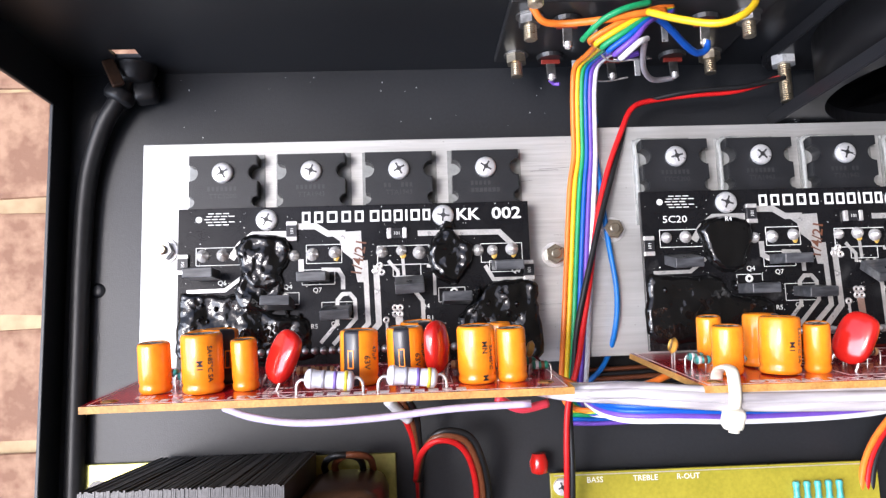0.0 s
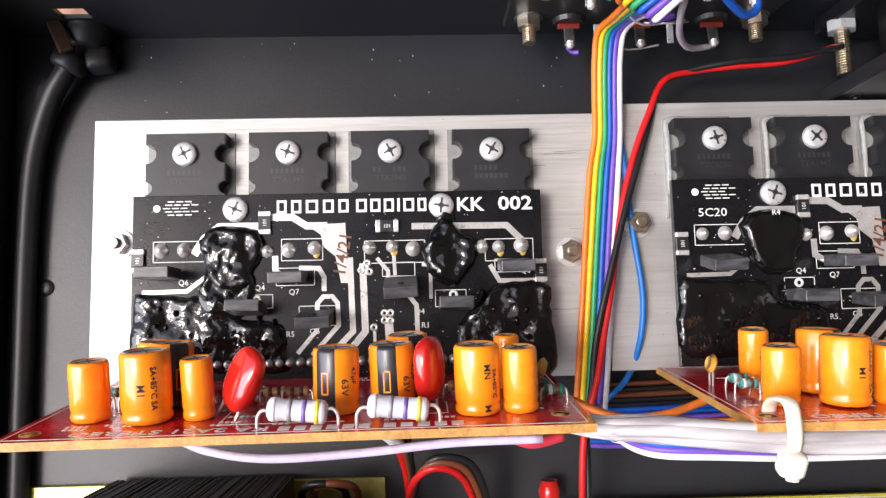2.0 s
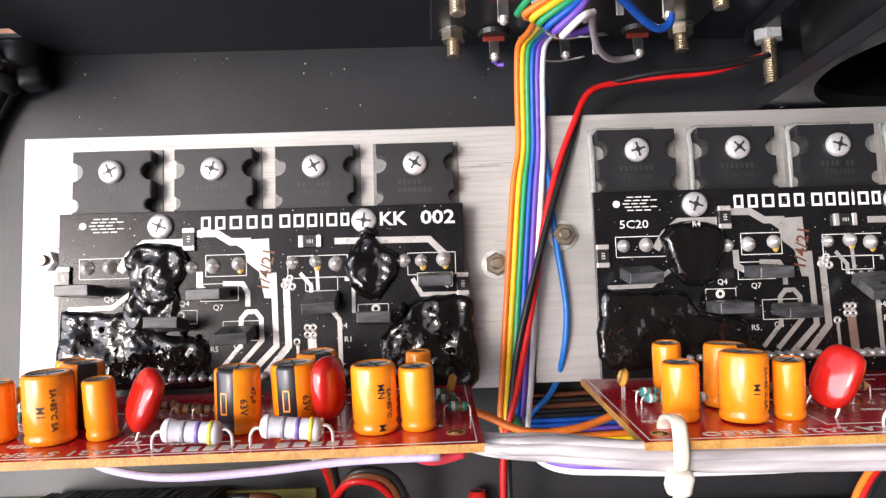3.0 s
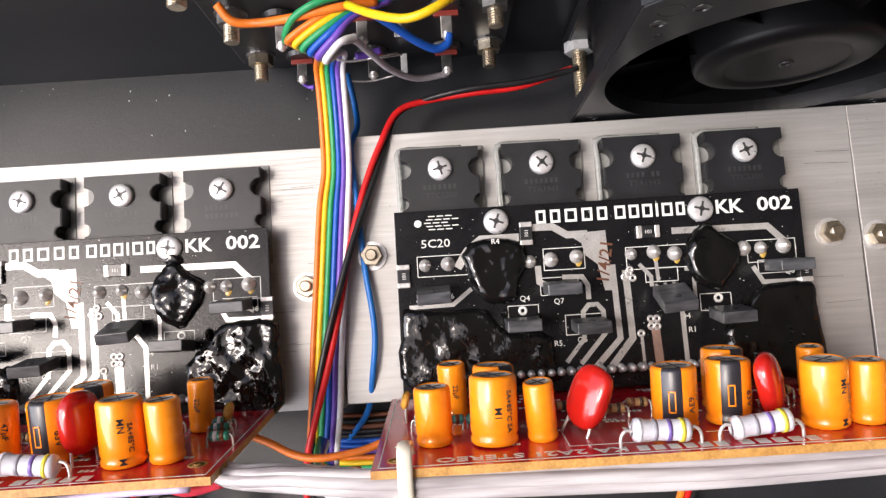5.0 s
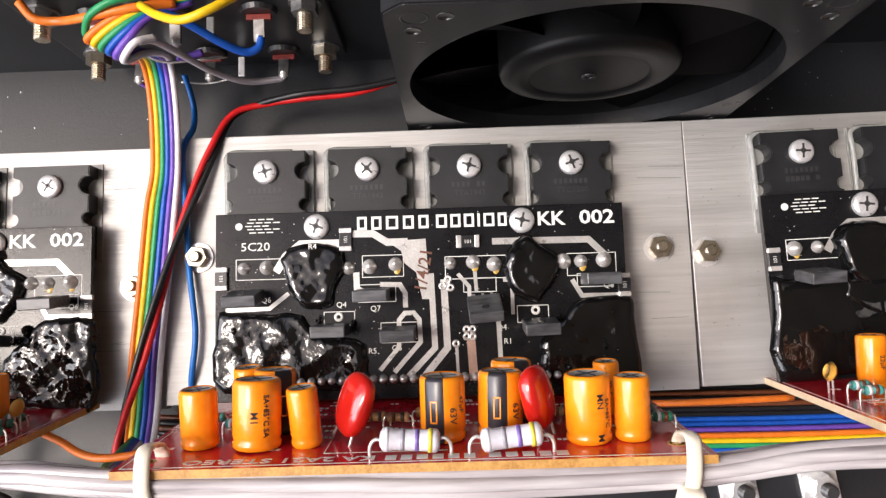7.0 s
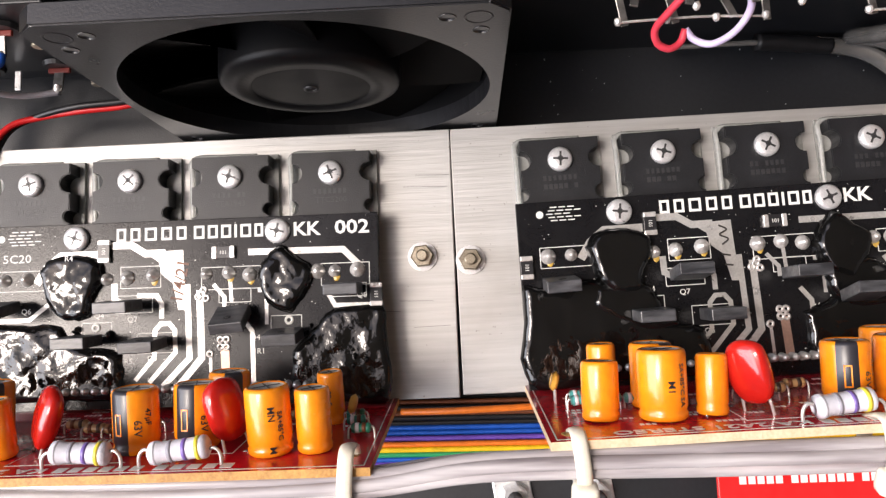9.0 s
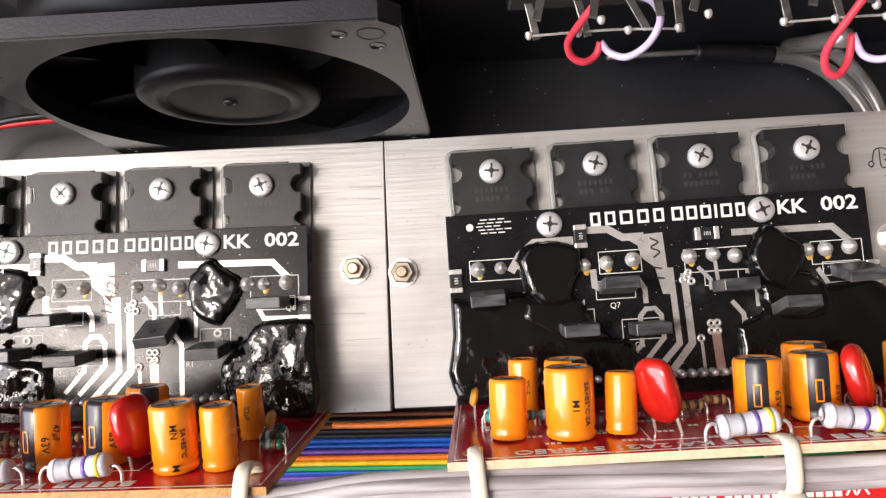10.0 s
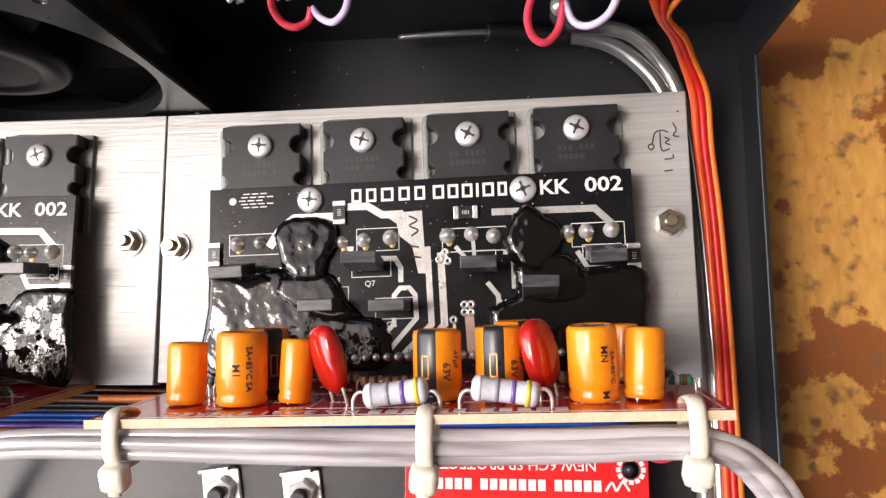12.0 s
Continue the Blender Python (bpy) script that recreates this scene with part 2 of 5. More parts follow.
def at(x, y, z, rx=0, ry=0, rz=0):
    """A pose in millimetres, for use inside a mesh."""
    return pose(x, y, z, rx, ry, rz)


def cuboid(x0, x1, y0, y1, z0, z1, bevel=0.0, bm=None):
    bm = bm or bmesh.new()
    made = bmesh.ops.create_cube(bm, size=1)["verts"]
    for v in made:
        v.co = Vector(((x0 + x1) / 2 + v.co.x * (x1 - x0), (y0 + y1) / 2 + v.co.y * (y1 - y0), (z0 + z1) / 2 + v.co.z * (z1 - z0)))
    if bevel:
        edges = {e for v in made for e in v.link_edges}
        bmesh.ops.bevel(bm, geom=list(edges), offset=bevel, segments=2, affect="EDGES", profile=0.5)
    return bm


def lathe(profile, steps=24, bm=None):
    """Turn (radius, height) pairs about z."""
    bm = bm or bmesh.new()
    rings = []
    for r, h in profile:
        if r < 1e-6:
            rings.append([bm.verts.new((0, 0, h))])
        else:
            rings.append([bm.verts.new((r * math.cos(2 * math.pi * i / steps), r * math.sin(2 * math.pi * i / steps), h)) for i in range(steps)])
    for a, b in zip(rings, rings[1:]):
        for i in range(steps):
            j = (i + 1) % steps
            if len(a) == 1 and len(b) > 1:
                bm.faces.new((a[0], b[j], b[i])[::-1])
            elif len(b) == 1 and len(a) > 1:
                bm.faces.new((a[i], a[j], b[0]))
            elif len(a) > 1:
                bm.faces.new((a[i], a[j], b[j], b[i]))
    return bm


def spline(points, per=8):
    pts = [Vector(p) for p in points]
    pts = [2 * pts[0] - pts[1]] + pts + [2 * pts[-1] - pts[-2]]
    out = []
    for i in range(1, len(pts) - 2):
        p0, p1, p2, p3 = pts[i - 1:i + 3]
        for k in range(per):
            t = k / per
            out.append(0.5 * (2 * p1 + (p2 - p0) * t + (2 * p0 - 5 * p1 + 4 * p2 - p3) * t * t + (3 * p1 - p0 - 3 * p2 + p3) * t ** 3))
    out.append(pts[-2])
    return out


def tube(points, radius, steps=10, per=8, bm=None, flat=(1, 1)):
    bm = bm or bmesh.new()
    path = spline(points, per)
    side = None
    rings = []
    for i, p in enumerate(path):
        d = (path[min(i + 1, len(path) - 1)] - path[max(i - 1, 0)]).normalized()
        if side is None:
            side = d.cross(Vector((0, 0, 1)) if abs(d.z) < 0.9 else Vector((1, 0, 0))).normalized()
        side = (side - d * side.dot(d)).normalized()
        up = d.cross(side)
        rings.append([bm.verts.new(p + radius * (flat[0] * side * math.cos(a) + flat[1] * up * math.sin(a)))
                      for a in (2 * math.pi * k / steps for k in range(steps))])
    for a, b in zip(rings, rings[1:]):
        for k in range(steps):
            j = (k + 1) % steps
            bm.faces.new((a[k], a[j], b[j], b[k]))
    bm.faces.new(rings[0][::-1])
    bm.faces.new(rings[-1])
    return bm


def wire(name, points, radius, mat, label, category="wire", parent=None, per=8):
    ob = part(name, tube(points, radius, per=per), mat, parent, label, smooth=True)
    return ob if parent is not None else tagged(ob, label, category)


def strip(points, width, z0, z1, bm=None):
    """A flat conductor along a bent line, mitred at its corners."""
    bm = bm or bmesh.new()
    pts = [Vector((x, y)) for x, y in points]
    left, right = [], []
    for i, p in enumerate(pts):
        a = (p - pts[i - 1]).normalized() if i else (pts[1] - p).normalized()
        b = (pts[i + 1] - p).normalized() if i + 1 < len(pts) else a
        n = Vector((-a.y - b.y, a.x + b.x)).normalized()
        k = width / 2 / max(0.4, n.dot(Vector((-a.y, a.x))))
        left.append(p + n * k)
        right.append(p - n * k)
    return slab(left + right[::-1], z0, z1, bm)


def slab(outline, z0, z1, bm=None):
    bm = bm or bmesh.new()
    lo = [bm.verts.new((p[0], p[1], z0)) for p in outline]
    hi = [bm.verts.new((p[0], p[1], z1)) for p in outline]
    bm.faces.new(hi)
    bm.faces.new(lo[::-1])
    n = len(outline)
    for i in range(n):
        bm.faces.new((lo[i], lo[(i + 1) % n], hi[(i + 1) % n], hi[i]))
    bmesh.ops.recalc_face_normals(bm, faces=bm.faces)
    return bm


def puddle(outline, height, seed, rough=0.5, step=0.75):
    """An uneven drop of resin inside a closed outline, with a round shoulder along its edge."""
    closed = [Vector((*p, 0)) for p in outline]
    ring = [p.xy * 1.0 for p in spline(closed + closed[:1], 6)[:-1]]
    mid = sum(ring, Vector((0, 0))) / len(ring)
    ring = [mid + (p - mid) * (1 + 0.05 * noise.noise(Vector((p.x * 0.8, p.y * 0.8, seed + 9)))) for p in ring]
    loop = np.array([tuple(p) for p in ring])
    nxt = np.roll(loop, -1, axis=0)
    way = nxt - loop
    long2 = (way ** 2).sum(1) + 1e-12
    step = min(step, (loop.max(0) - loop.min(0)).min() / 7)
    inside = []
    for gx in np.arange(loop[:, 0].min(), loop[:, 0].max(), step):
        for gy in np.arange(loop[:, 1].min(), loop[:, 1].max(), step):
            q = np.array((gx + 0.25 * step * math.sin(gy * 7 + seed), gy + 0.25 * step * math.sin(gx * 9)))
            cross = ((loop[:, 1] > q[1]) != (nxt[:, 1] > q[1])) & (q[0] < way[:, 0] * (q[1] - loop[:, 1]) / np.where(way[:, 1] == 0, 1e-9, way[:, 1]) + loop[:, 0])
            if cross.sum() % 2 == 0:
                continue
            k = np.clip(((q - loop) * way).sum(1) / long2, 0, 1)
            d = np.sqrt((((loop + way * k[:, None]) - q) ** 2).sum(1).min())
            if d > step * 0.3:
                inside.append((q[0], q[1], d))
    flat_verts = ring + [Vector((a, b)) for a, b, d in inside]
    depth = [0.0] * len(ring) + [d for a, b, d in inside]
    verts, edges, faces, from_verts, _, _ = mathutils.geometry.delaunay_2d_cdt(flat_verts, [], [list(range(len(ring)))], 1, 1e-5)
    bm = bmesh.new()
    made = []
    for p, src in zip(verts, from_verts):
        d = depth[src[0]] if src else 0.0
        shoulder = math.sqrt(max(0.0, 1 - (1 - min(d / 2.0, 1)) ** 2))
        w = noise.noise(Vector((p.x * 0.22 + seed, p.y * 0.22, seed))) + 0.45 * noise.noise(Vector((p.x * 0.75, p.y * 0.75 + seed, 3)))
        made.append(bm.verts.new((p.x, p.y, height * shoulder * (1 + rough * w))))
    for f in faces:
        bm.faces.new([made[i] for i in f])
    bmesh.ops.recalc_face_normals(bm, faces=bm.faces)
    if sum(f.normal.z for f in bm.faces) < 0:
        bmesh.ops.reverse_faces(bm, faces=bm.faces)
    return bm


def lettering(name, text, size, mat, parent, m, align="LEFT", bold=0.0, apart=False):
    """Raised printed words, as a mesh under their thing; m is in millimetres."""
    cu = bpy.data.curves.new(name, "FONT")
    cu.body, cu.size, cu.extrude, cu.align_x, cu.resolution_u = text, size, 0.02, align, 2
    cu.offset = bold
    tmp = bpy.data.objects.new(name, cu)
    scene.collection.objects.link(tmp)
    bpy.context.view_layer.update()
    me = bpy.data.meshes.new_from_object(tmp.evaluated_get(bpy.context.evaluated_depsgraph_get()))
    bpy.data.objects.remove(tmp)
    me.name = name
    me.transform(Matrix.Scale(MM, 4) @ m)
    me.materials.clear()
    me.materials.append(mat)
    if apart:
        whole = bmesh.new()
        whole.from_mesh(me)
        bmesh.ops.remove_doubles(whole, verts=whole.verts, dist=1e-7)
        left = set(whole.verts)
        while left:
            island, edge = set(), [left.pop()]
            while edge:
                v = edge.pop()
                island.add(v)
                for e in v.link_edges:
                    o = e.other_vert(v)
                    if o in left:
                        left.discard(o)
                        edge.append(o)
            one = bmesh.new()
            twin = {v: one.verts.new(v.co / MM) for v in sorted(island, key=lambda v: v.index)}
            for f in whole.faces:
                if f.verts[0] in twin:
                    one.faces.new([twin[v] for v in f.verts])
            part("letter", one, mat, parent)
        whole.free()
        bpy.data.meshes.remove(me)
        return parent
    ob = new(name, me)
    ob.parent = parent
    return ob


def merge(bm, other):
    """Take another mesh over into bm."""
    me = bpy.data.meshes.new("merged")
    other.to_mesh(me)
    other.free()
    bm.from_mesh(me)
    bpy.data.meshes.remove(me)
    return bm


def text_bar(bm, x, y, w, h, z, t=0.05):
    return cuboid(x, x + w, y, y + h, z, z + t, bm=bm)


def hexagon(r, h):
    bm = lathe([(0, 0), (r, 0), (r, h * 0.9), (r * 0.9, h), (0, h)], 6)
    return bm


def threaded(r, length, pitch=0.6):
    prof = [(0, 0)]
    k = int(length / pitch)
    for i in range(k):
        prof += [(r * 0.86, i * pitch), (r, i * pitch + pitch / 2)]
    prof += [(r * 0.8, k * pitch), (0, k * pitch)]
    return lathe(prof, 14)


def hollow_block(x, y, w, h, s):
    """A plain letter-sized mark: a hollow block."""
    bm = cuboid(x, x + min(s, w), y, y + h, 0, 0.05)
    if w > 2 * s:
        cuboid(x + w - s, x + w, y, y + h, 0, 0.05, bm=bm)
        cuboid(x + s, x + w - s, y, y + s, 0, 0.05, bm=bm)
        cuboid(x + s, x + w - s, y + h - s, y + h, 0, 0.05, bm=bm)
    return bm


MARK = material("faint_moulded_mark", (0.025, 0.0255, 0.027), None, 0.5, patch=300)
RECESS = material("dull_steel_recess", (0.09, 0.09, 0.092), None, 0.45, 0.7, patch=500)


def screw(parent, x, y, z, r=3.2, turn=0, washer=0):
    """A pan-head cross-recess screw seen from above."""
    head = part("screw", put(lathe([(r, 0), (r, 0.7), (r * 0.94, 1.15), (r * 0.75, 1.4), (r * 0.35, 1.52), (0, 1.54)], 24), at(x, y, z)), ZINC, parent, "zinc-plated cross-head screw", smooth=True)
    bm = bmesh.new()
    for a in (0, 90):
        b = cuboid(-r * 0.6, r * 0.6, -r * 0.15, r * 0.15, 1.3, 1.6)
        for v in b.verts:
            if abs(v.co.x) > r * 0.5:
                v.co.y *= 0.55
        put(b, at(x, y, z, 0, 0, turn + a))
        merge(bm, b)
    merge(bm, put(cuboid(-r * 0.22, r * 0.22, -r * 0.22, r * 0.22, 1.3, 1.58), at(x, y, z, 0, 0, turn + 45)))
    part("cross_recess", bm, RECESS, head)
    return head


# ---- surroundings: stool top, brick floor ----
stool = empty("wooden_bench", "low worn golden varnished wooden bench with dark bare patches", "bench")
part("bench_top", cuboid(60, 900, -520, 420, -46, -24, 2), WOOD, stool)
for x in (100, 830):
    for y in (-490, 360):
        part("leg", cuboid(x, x + 32, y, y + 32, -258, -46, 2), WOOD, stool)

# unseen walls and ceiling, added to darken reflections and let light in from one side
PLASTER = material("grey_plaster", (0.27, 0.265, 0.26), (0.20, 0.195, 0.19), 0.9, grain=30, patch=2.0, bump=0.2, bump_size=60)
for name, box in (("unseen_wall_north", (-2300, 2900, 2500, 2620, -300, 2500)), ("unseen_wall_south", (-2300, 2900, -2620, -2500, -300, 2500)), ("unseen_wall_east", (2780, 2900, -2500, 2500, -300, 2500))):
    tagged(part(name, cuboid(*box), PLASTER), "plain grey unseen wall added to block sky light", "wall", kind="structure")
tagged(part("ceiling", cuboid(-120, 2900, -2620, 2620, 2500, 2600), PLASTER), "plain grey unseen ceiling added to block sky light, open on one side", "ceiling", kind="structure")

ground = part("ground", cuboid(-9000, 9000, -9000, 9000, -300, -257), MORTAR)
tagged(ground, "cream mortar bed of a brick-paved floor", "floor", kind="structure")
brick_shapes = []
for k in range(4):
    b = cuboid(-108, 108, -35.5, 35.5, -262, -253.5, 3)
    for v in b.verts:
        v.co += Vector((noise.noise(v.co * 0.03 + Vector((k * 7, 0, 0))) * 7, noise.noise(v.co * 0.03 + Vector((0, k * 5, 2))) * 7, noise.noise(v.co * 0.02 + Vector((k, 1, 0))) * 2))
    for v in b.verts:
        v.co *= MM
    me = bpy.data.meshes.new("brick")
    b.to_mesh(me)
    b.free()
    me.materials.append(BRICK)
    brick_shapes.append(me)

# ---- chassis ----
X0, X1, YB, ZF, ZT = -41.5, 413.5, 50.0, -9.0, 92.0
chassis = empty("amplifier_chassis", "black powder-coated steel amplifier chassis with the cover off", "chassis", kind="structure")
part("floor_pan", cuboid(X0, X1, -330, YB, ZF - 1.2, ZF), POWDER, chassis, "black wrinkle-coated steel floor pan")
bm = cuboid(X0, -22, YB, YB + 1.2, ZF, ZT)
cuboid(-14, X1, YB, YB + 1.2, ZF, ZT, bm=bm)
cuboid(-22, -14, YB, YB + 1.2, ZF, 5.5, bm=bm)
cuboid(-22, -14, YB, YB + 1.2, 11.5, ZT, bm=bm)
part("rear_panel", bm, POWDER, chassis)
for name, x, s in (("side_lip", X0, -1), ("side_lip", X1, 1)):
    part(name, cuboid(min(x, x + s * 1.2), max(x, x + s * 1.2), -330, 36, ZF - 1.2, 3.5, 0.3), POWDER, chassis)
    part("side_flange", cuboid(min(x, x + s * 1.2), max(x, x + s * 1.2), 36, YB + 1.2, ZF - 1.2, ZT, 0.3), POWDER, chassis)
part("front_panel", cuboid(X0, X1, -331.2, -330, ZF - 1.2, ZT), POWDER, chassis)
[part("foot", put(lathe([(0, -24.0), (11, -24.0), (12, -10.3), (0, -10.3)], 20), at(x, y, 0)), RUBBER, chassis) for x in (75, 390) for y in (-300, 25)]
part("floor_rivet", put(lathe([(2.4, 0), (2.2, 0.6), (1.2, 0.9), (0, 0.95)], 16), at(-31.5, -21.5, ZF)), POWDER, chassis, smooth=True)
random.seed(4)
bm = bmesh.new()
for i in range(46):
    s = random.uniform(0.08, 0.28)
    x, y = (random.uniform(-20, 120), random.uniform(27, 48)) if i % 2 else (random.uniform(280, 395), random.uniform(30, 48))
    cuboid(x, x + s, y, y + s * random.uniform(0.5, 2), ZF, ZF + s * 0.6, bm=bm)
tagged(part("metal_filings", bm, ZINC), "tiny bright solder and metal crumbs on the floor pan", "debris", kind="stuff")

# ---- heat-spreader plates ----
BOARDS = (  # x, y, z of the circuit board's upper corner, turn, plate top
    (0.0, 0.0, 11.6, 0.0, 4.6),
    (137.3, 1.3, 14.6, -0.1, 6.6),
    (276.6, 1.8, 13.8, 1.6, 6.2),
)
PLATES = ((-13.2, 121.3, -48.3, 22.0, 0.0), (121.9, 260.5, -47.3, 23.9, 0.1), (261.4, 396.6, -46.5, 24.2, 0.75))
NUTS = (((-6, -11.4), (112.6, -15.8)), ((130.5, -8.8), (252.1, -10.3)), ((265.1, -11.5), (390.6, -9.1)))


def stud_nut(parent, x, y, z, tone):
    n = part("nut", put(hexagon(3.05, 2.4), at(x, y, z + 0.7, 0, 0, random.uniform(0, 60))), tone, parent, "hexagon nut")
    part("washer", put(lathe([(0, 0), (3.9, 0), (3.9, 0.6), (0, 0.7)], 20), at(x, y, z)), ZINC, n)
    part("stud", put(threaded(1.55, 2.4, 0.5), at(x, y, z + 2.6)), BRASS, n)


for k, ((x0, x1, y0, y1, turn), nuts) in enumerate(zip(PLATES, NUTS)):
    top = BOARDS[k][4]
    plate = empty("heatsink_plate", ("brushed aluminium plate on spacers, glaring at its bare end", "brushed aluminium plate with faint scratches on spacers",
                                     "brushed aluminium plate with a pencilled mark on spacers")[k], "heatsink", group="aluminium plates in a row")
    plate.matrix_world = place(x0, y0, 0, 0, 0, turn)
    body = cuboid(0, x1 - x0, 0, y1 - y0, top - 4.0, top, 0.25)
    part("plate", body, ALUMINIUM, plate)
    for nx, ny in nuts:
        stud_nut(plate, nx - x0, ny - y0, top, BRASS if nx > 50 else ZINC)
        part("spacer", put(lathe([(0, 0), (3, 0), (3, top - 4.0 - ZF), (0, top - 4.0 - ZF)], 12), at(nx - x0, ny - y0, ZF)), ZINC, plate)
    if k == 2:
        bm = bmesh.new()
        for line in ([(126.2, 55.8), (125.4, 56.6), (126.0, 57.4), (126.8, 56.8), (126.2, 55.8)], [(126.4, 57.4), (127.2, 60.2), (129.0, 60.8), (130.4, 60.2)], [(128.4, 60.4), (128.6, 55.8), (130.6, 56.0)],
                     [(129.4, 59.0), (130.6, 58.4), (129.6, 57.6), (130.8, 57.0)], [(131.6, 62.6), (132.4, 60.8), (131.6, 59.4), (133.0, 59.0)], [(132.8, 65.6), (133.2, 65.4)], [(129.0, 50.4), (131.0, 50.6)], [(129.2, 53.4), (131.2, 53.6), (131.3, 54.6)]):
            tube([(a, b, top + 0.05) for a, b in line], 0.17, 6, 4, bm=bm)
        part("pencil_mark", bm, BLACK_INK, plate, "pencilled scribble")
    else:
        bm = bmesh.new()
        random.seed(k + 3)
        for i in range(9):
            x, y = random.uniform(100, 131), random.uniform(14, 66)
            strip([(x, y), (x + random.uniform(3, 14), y + random.uniform(-0.6, 0.6))], 0.08, top + 0.01, top + 0.05, bm)
        tagged(part("scratch_mark", bm, BLACK_INK, plate), kind="stuff")


# ---- power transistors ----
def power_transistor(x, y, top, turn, pad, seed):
    t = empty("power_transistor", "black flat-pack power transistor screwed down through its middle", "transistor", group="power transistors on the plates")
    t.matrix_world = place(x, y, 0, 0, 0, turn)
    z = top + pad
    n = 10
    right = [(10.2, -19.5), (10.2, -10.4)] + [(10.2 - 1.7 * math.sin(math.pi * i / n), -8.7 - 1.7 * math.cos(math.pi * i / n)) for i in range(1, n)]
    right += [(10.2, -7.0), (10.2, -2.3)] + [(10.2 - 2.7 * math.sin(math.pi * i / n), 0.2 - 2.5 * math.cos(math.pi * i / n)) for i in range(1, n)] + [(10.2, 2.7), (10.2, 5.6)]
    left = [(-a, b) for a, b in right[::-1]]
    body = slab(right + left, z, z + 5.0)
    bmesh.ops.bevel(body, geom=[e for e in body.edges if all(v.co.z > z + 4.9 for v in e.verts)], offset=0.22, segments=2, affect="EDGES")
    case = part("case", body, EPOXY_CASE, t)
    bm = bmesh.new()
    random.seed(seed)
    number = {10: "TTC5200", 11: "TTA1943", 12: "TTA1943", 13: "TTC5200", 0: "TTC5200", 1: "TTA1943", 2: "TTA1943"}.get(seed)
    if number:
        lettering("type_number", number, 2.1, MARK, case, at(0, -7.7, z + 5.01), "CENTER")
    for row, w in ((-5.4, 0.75), (-7.6, 0.95))[:1 if number else 2]:
        for i in range(7):
            if random.random() > 0.12:
                text_bar(bm, -4.6 + i * 1.3, row, w, 1.3, z + 5.0, 0.02)
    tagged(part("moulded_mark", bm, MARK, case), kind="stuff")
    screw(t, 0, 0, z + 5.0, 3.15, random.uniform(0, 90))
    part("insulating_pad", cuboid(-11.4, 11.6, -20, 6.8, top, top + pad, 0.1), PAD, t, "clear insulating pad")
    if pad > 0.7:
        random.seed(seed + 50)
        part("pad_collar", tube([(-11.0, -14, z + 1.2), (-11.1, 0, z + 1.6), (-10.7, 5.8, z + 1.4), (-3, 6.3, z + 0.9), (6, 6.3, z + 0.7)], 0.75, 7, flat=(1, 0.8)), PAD, t, "folded clear plastic film", smooth=True)
    return t


for k, (bx, by, bz, turn, top) in enumerate(BOARDS):
    m = Matrix.Rotation(radians(turn), 3, "Z")
    for i in range(4):
        p = m @ Vector((12.5 + 26.45 * i, 11.1, 0))
        power_transistor(bx + p.x, by + p.y, top, turn, (0.35, 1.2, 0.9)[k], 10 * k + i)


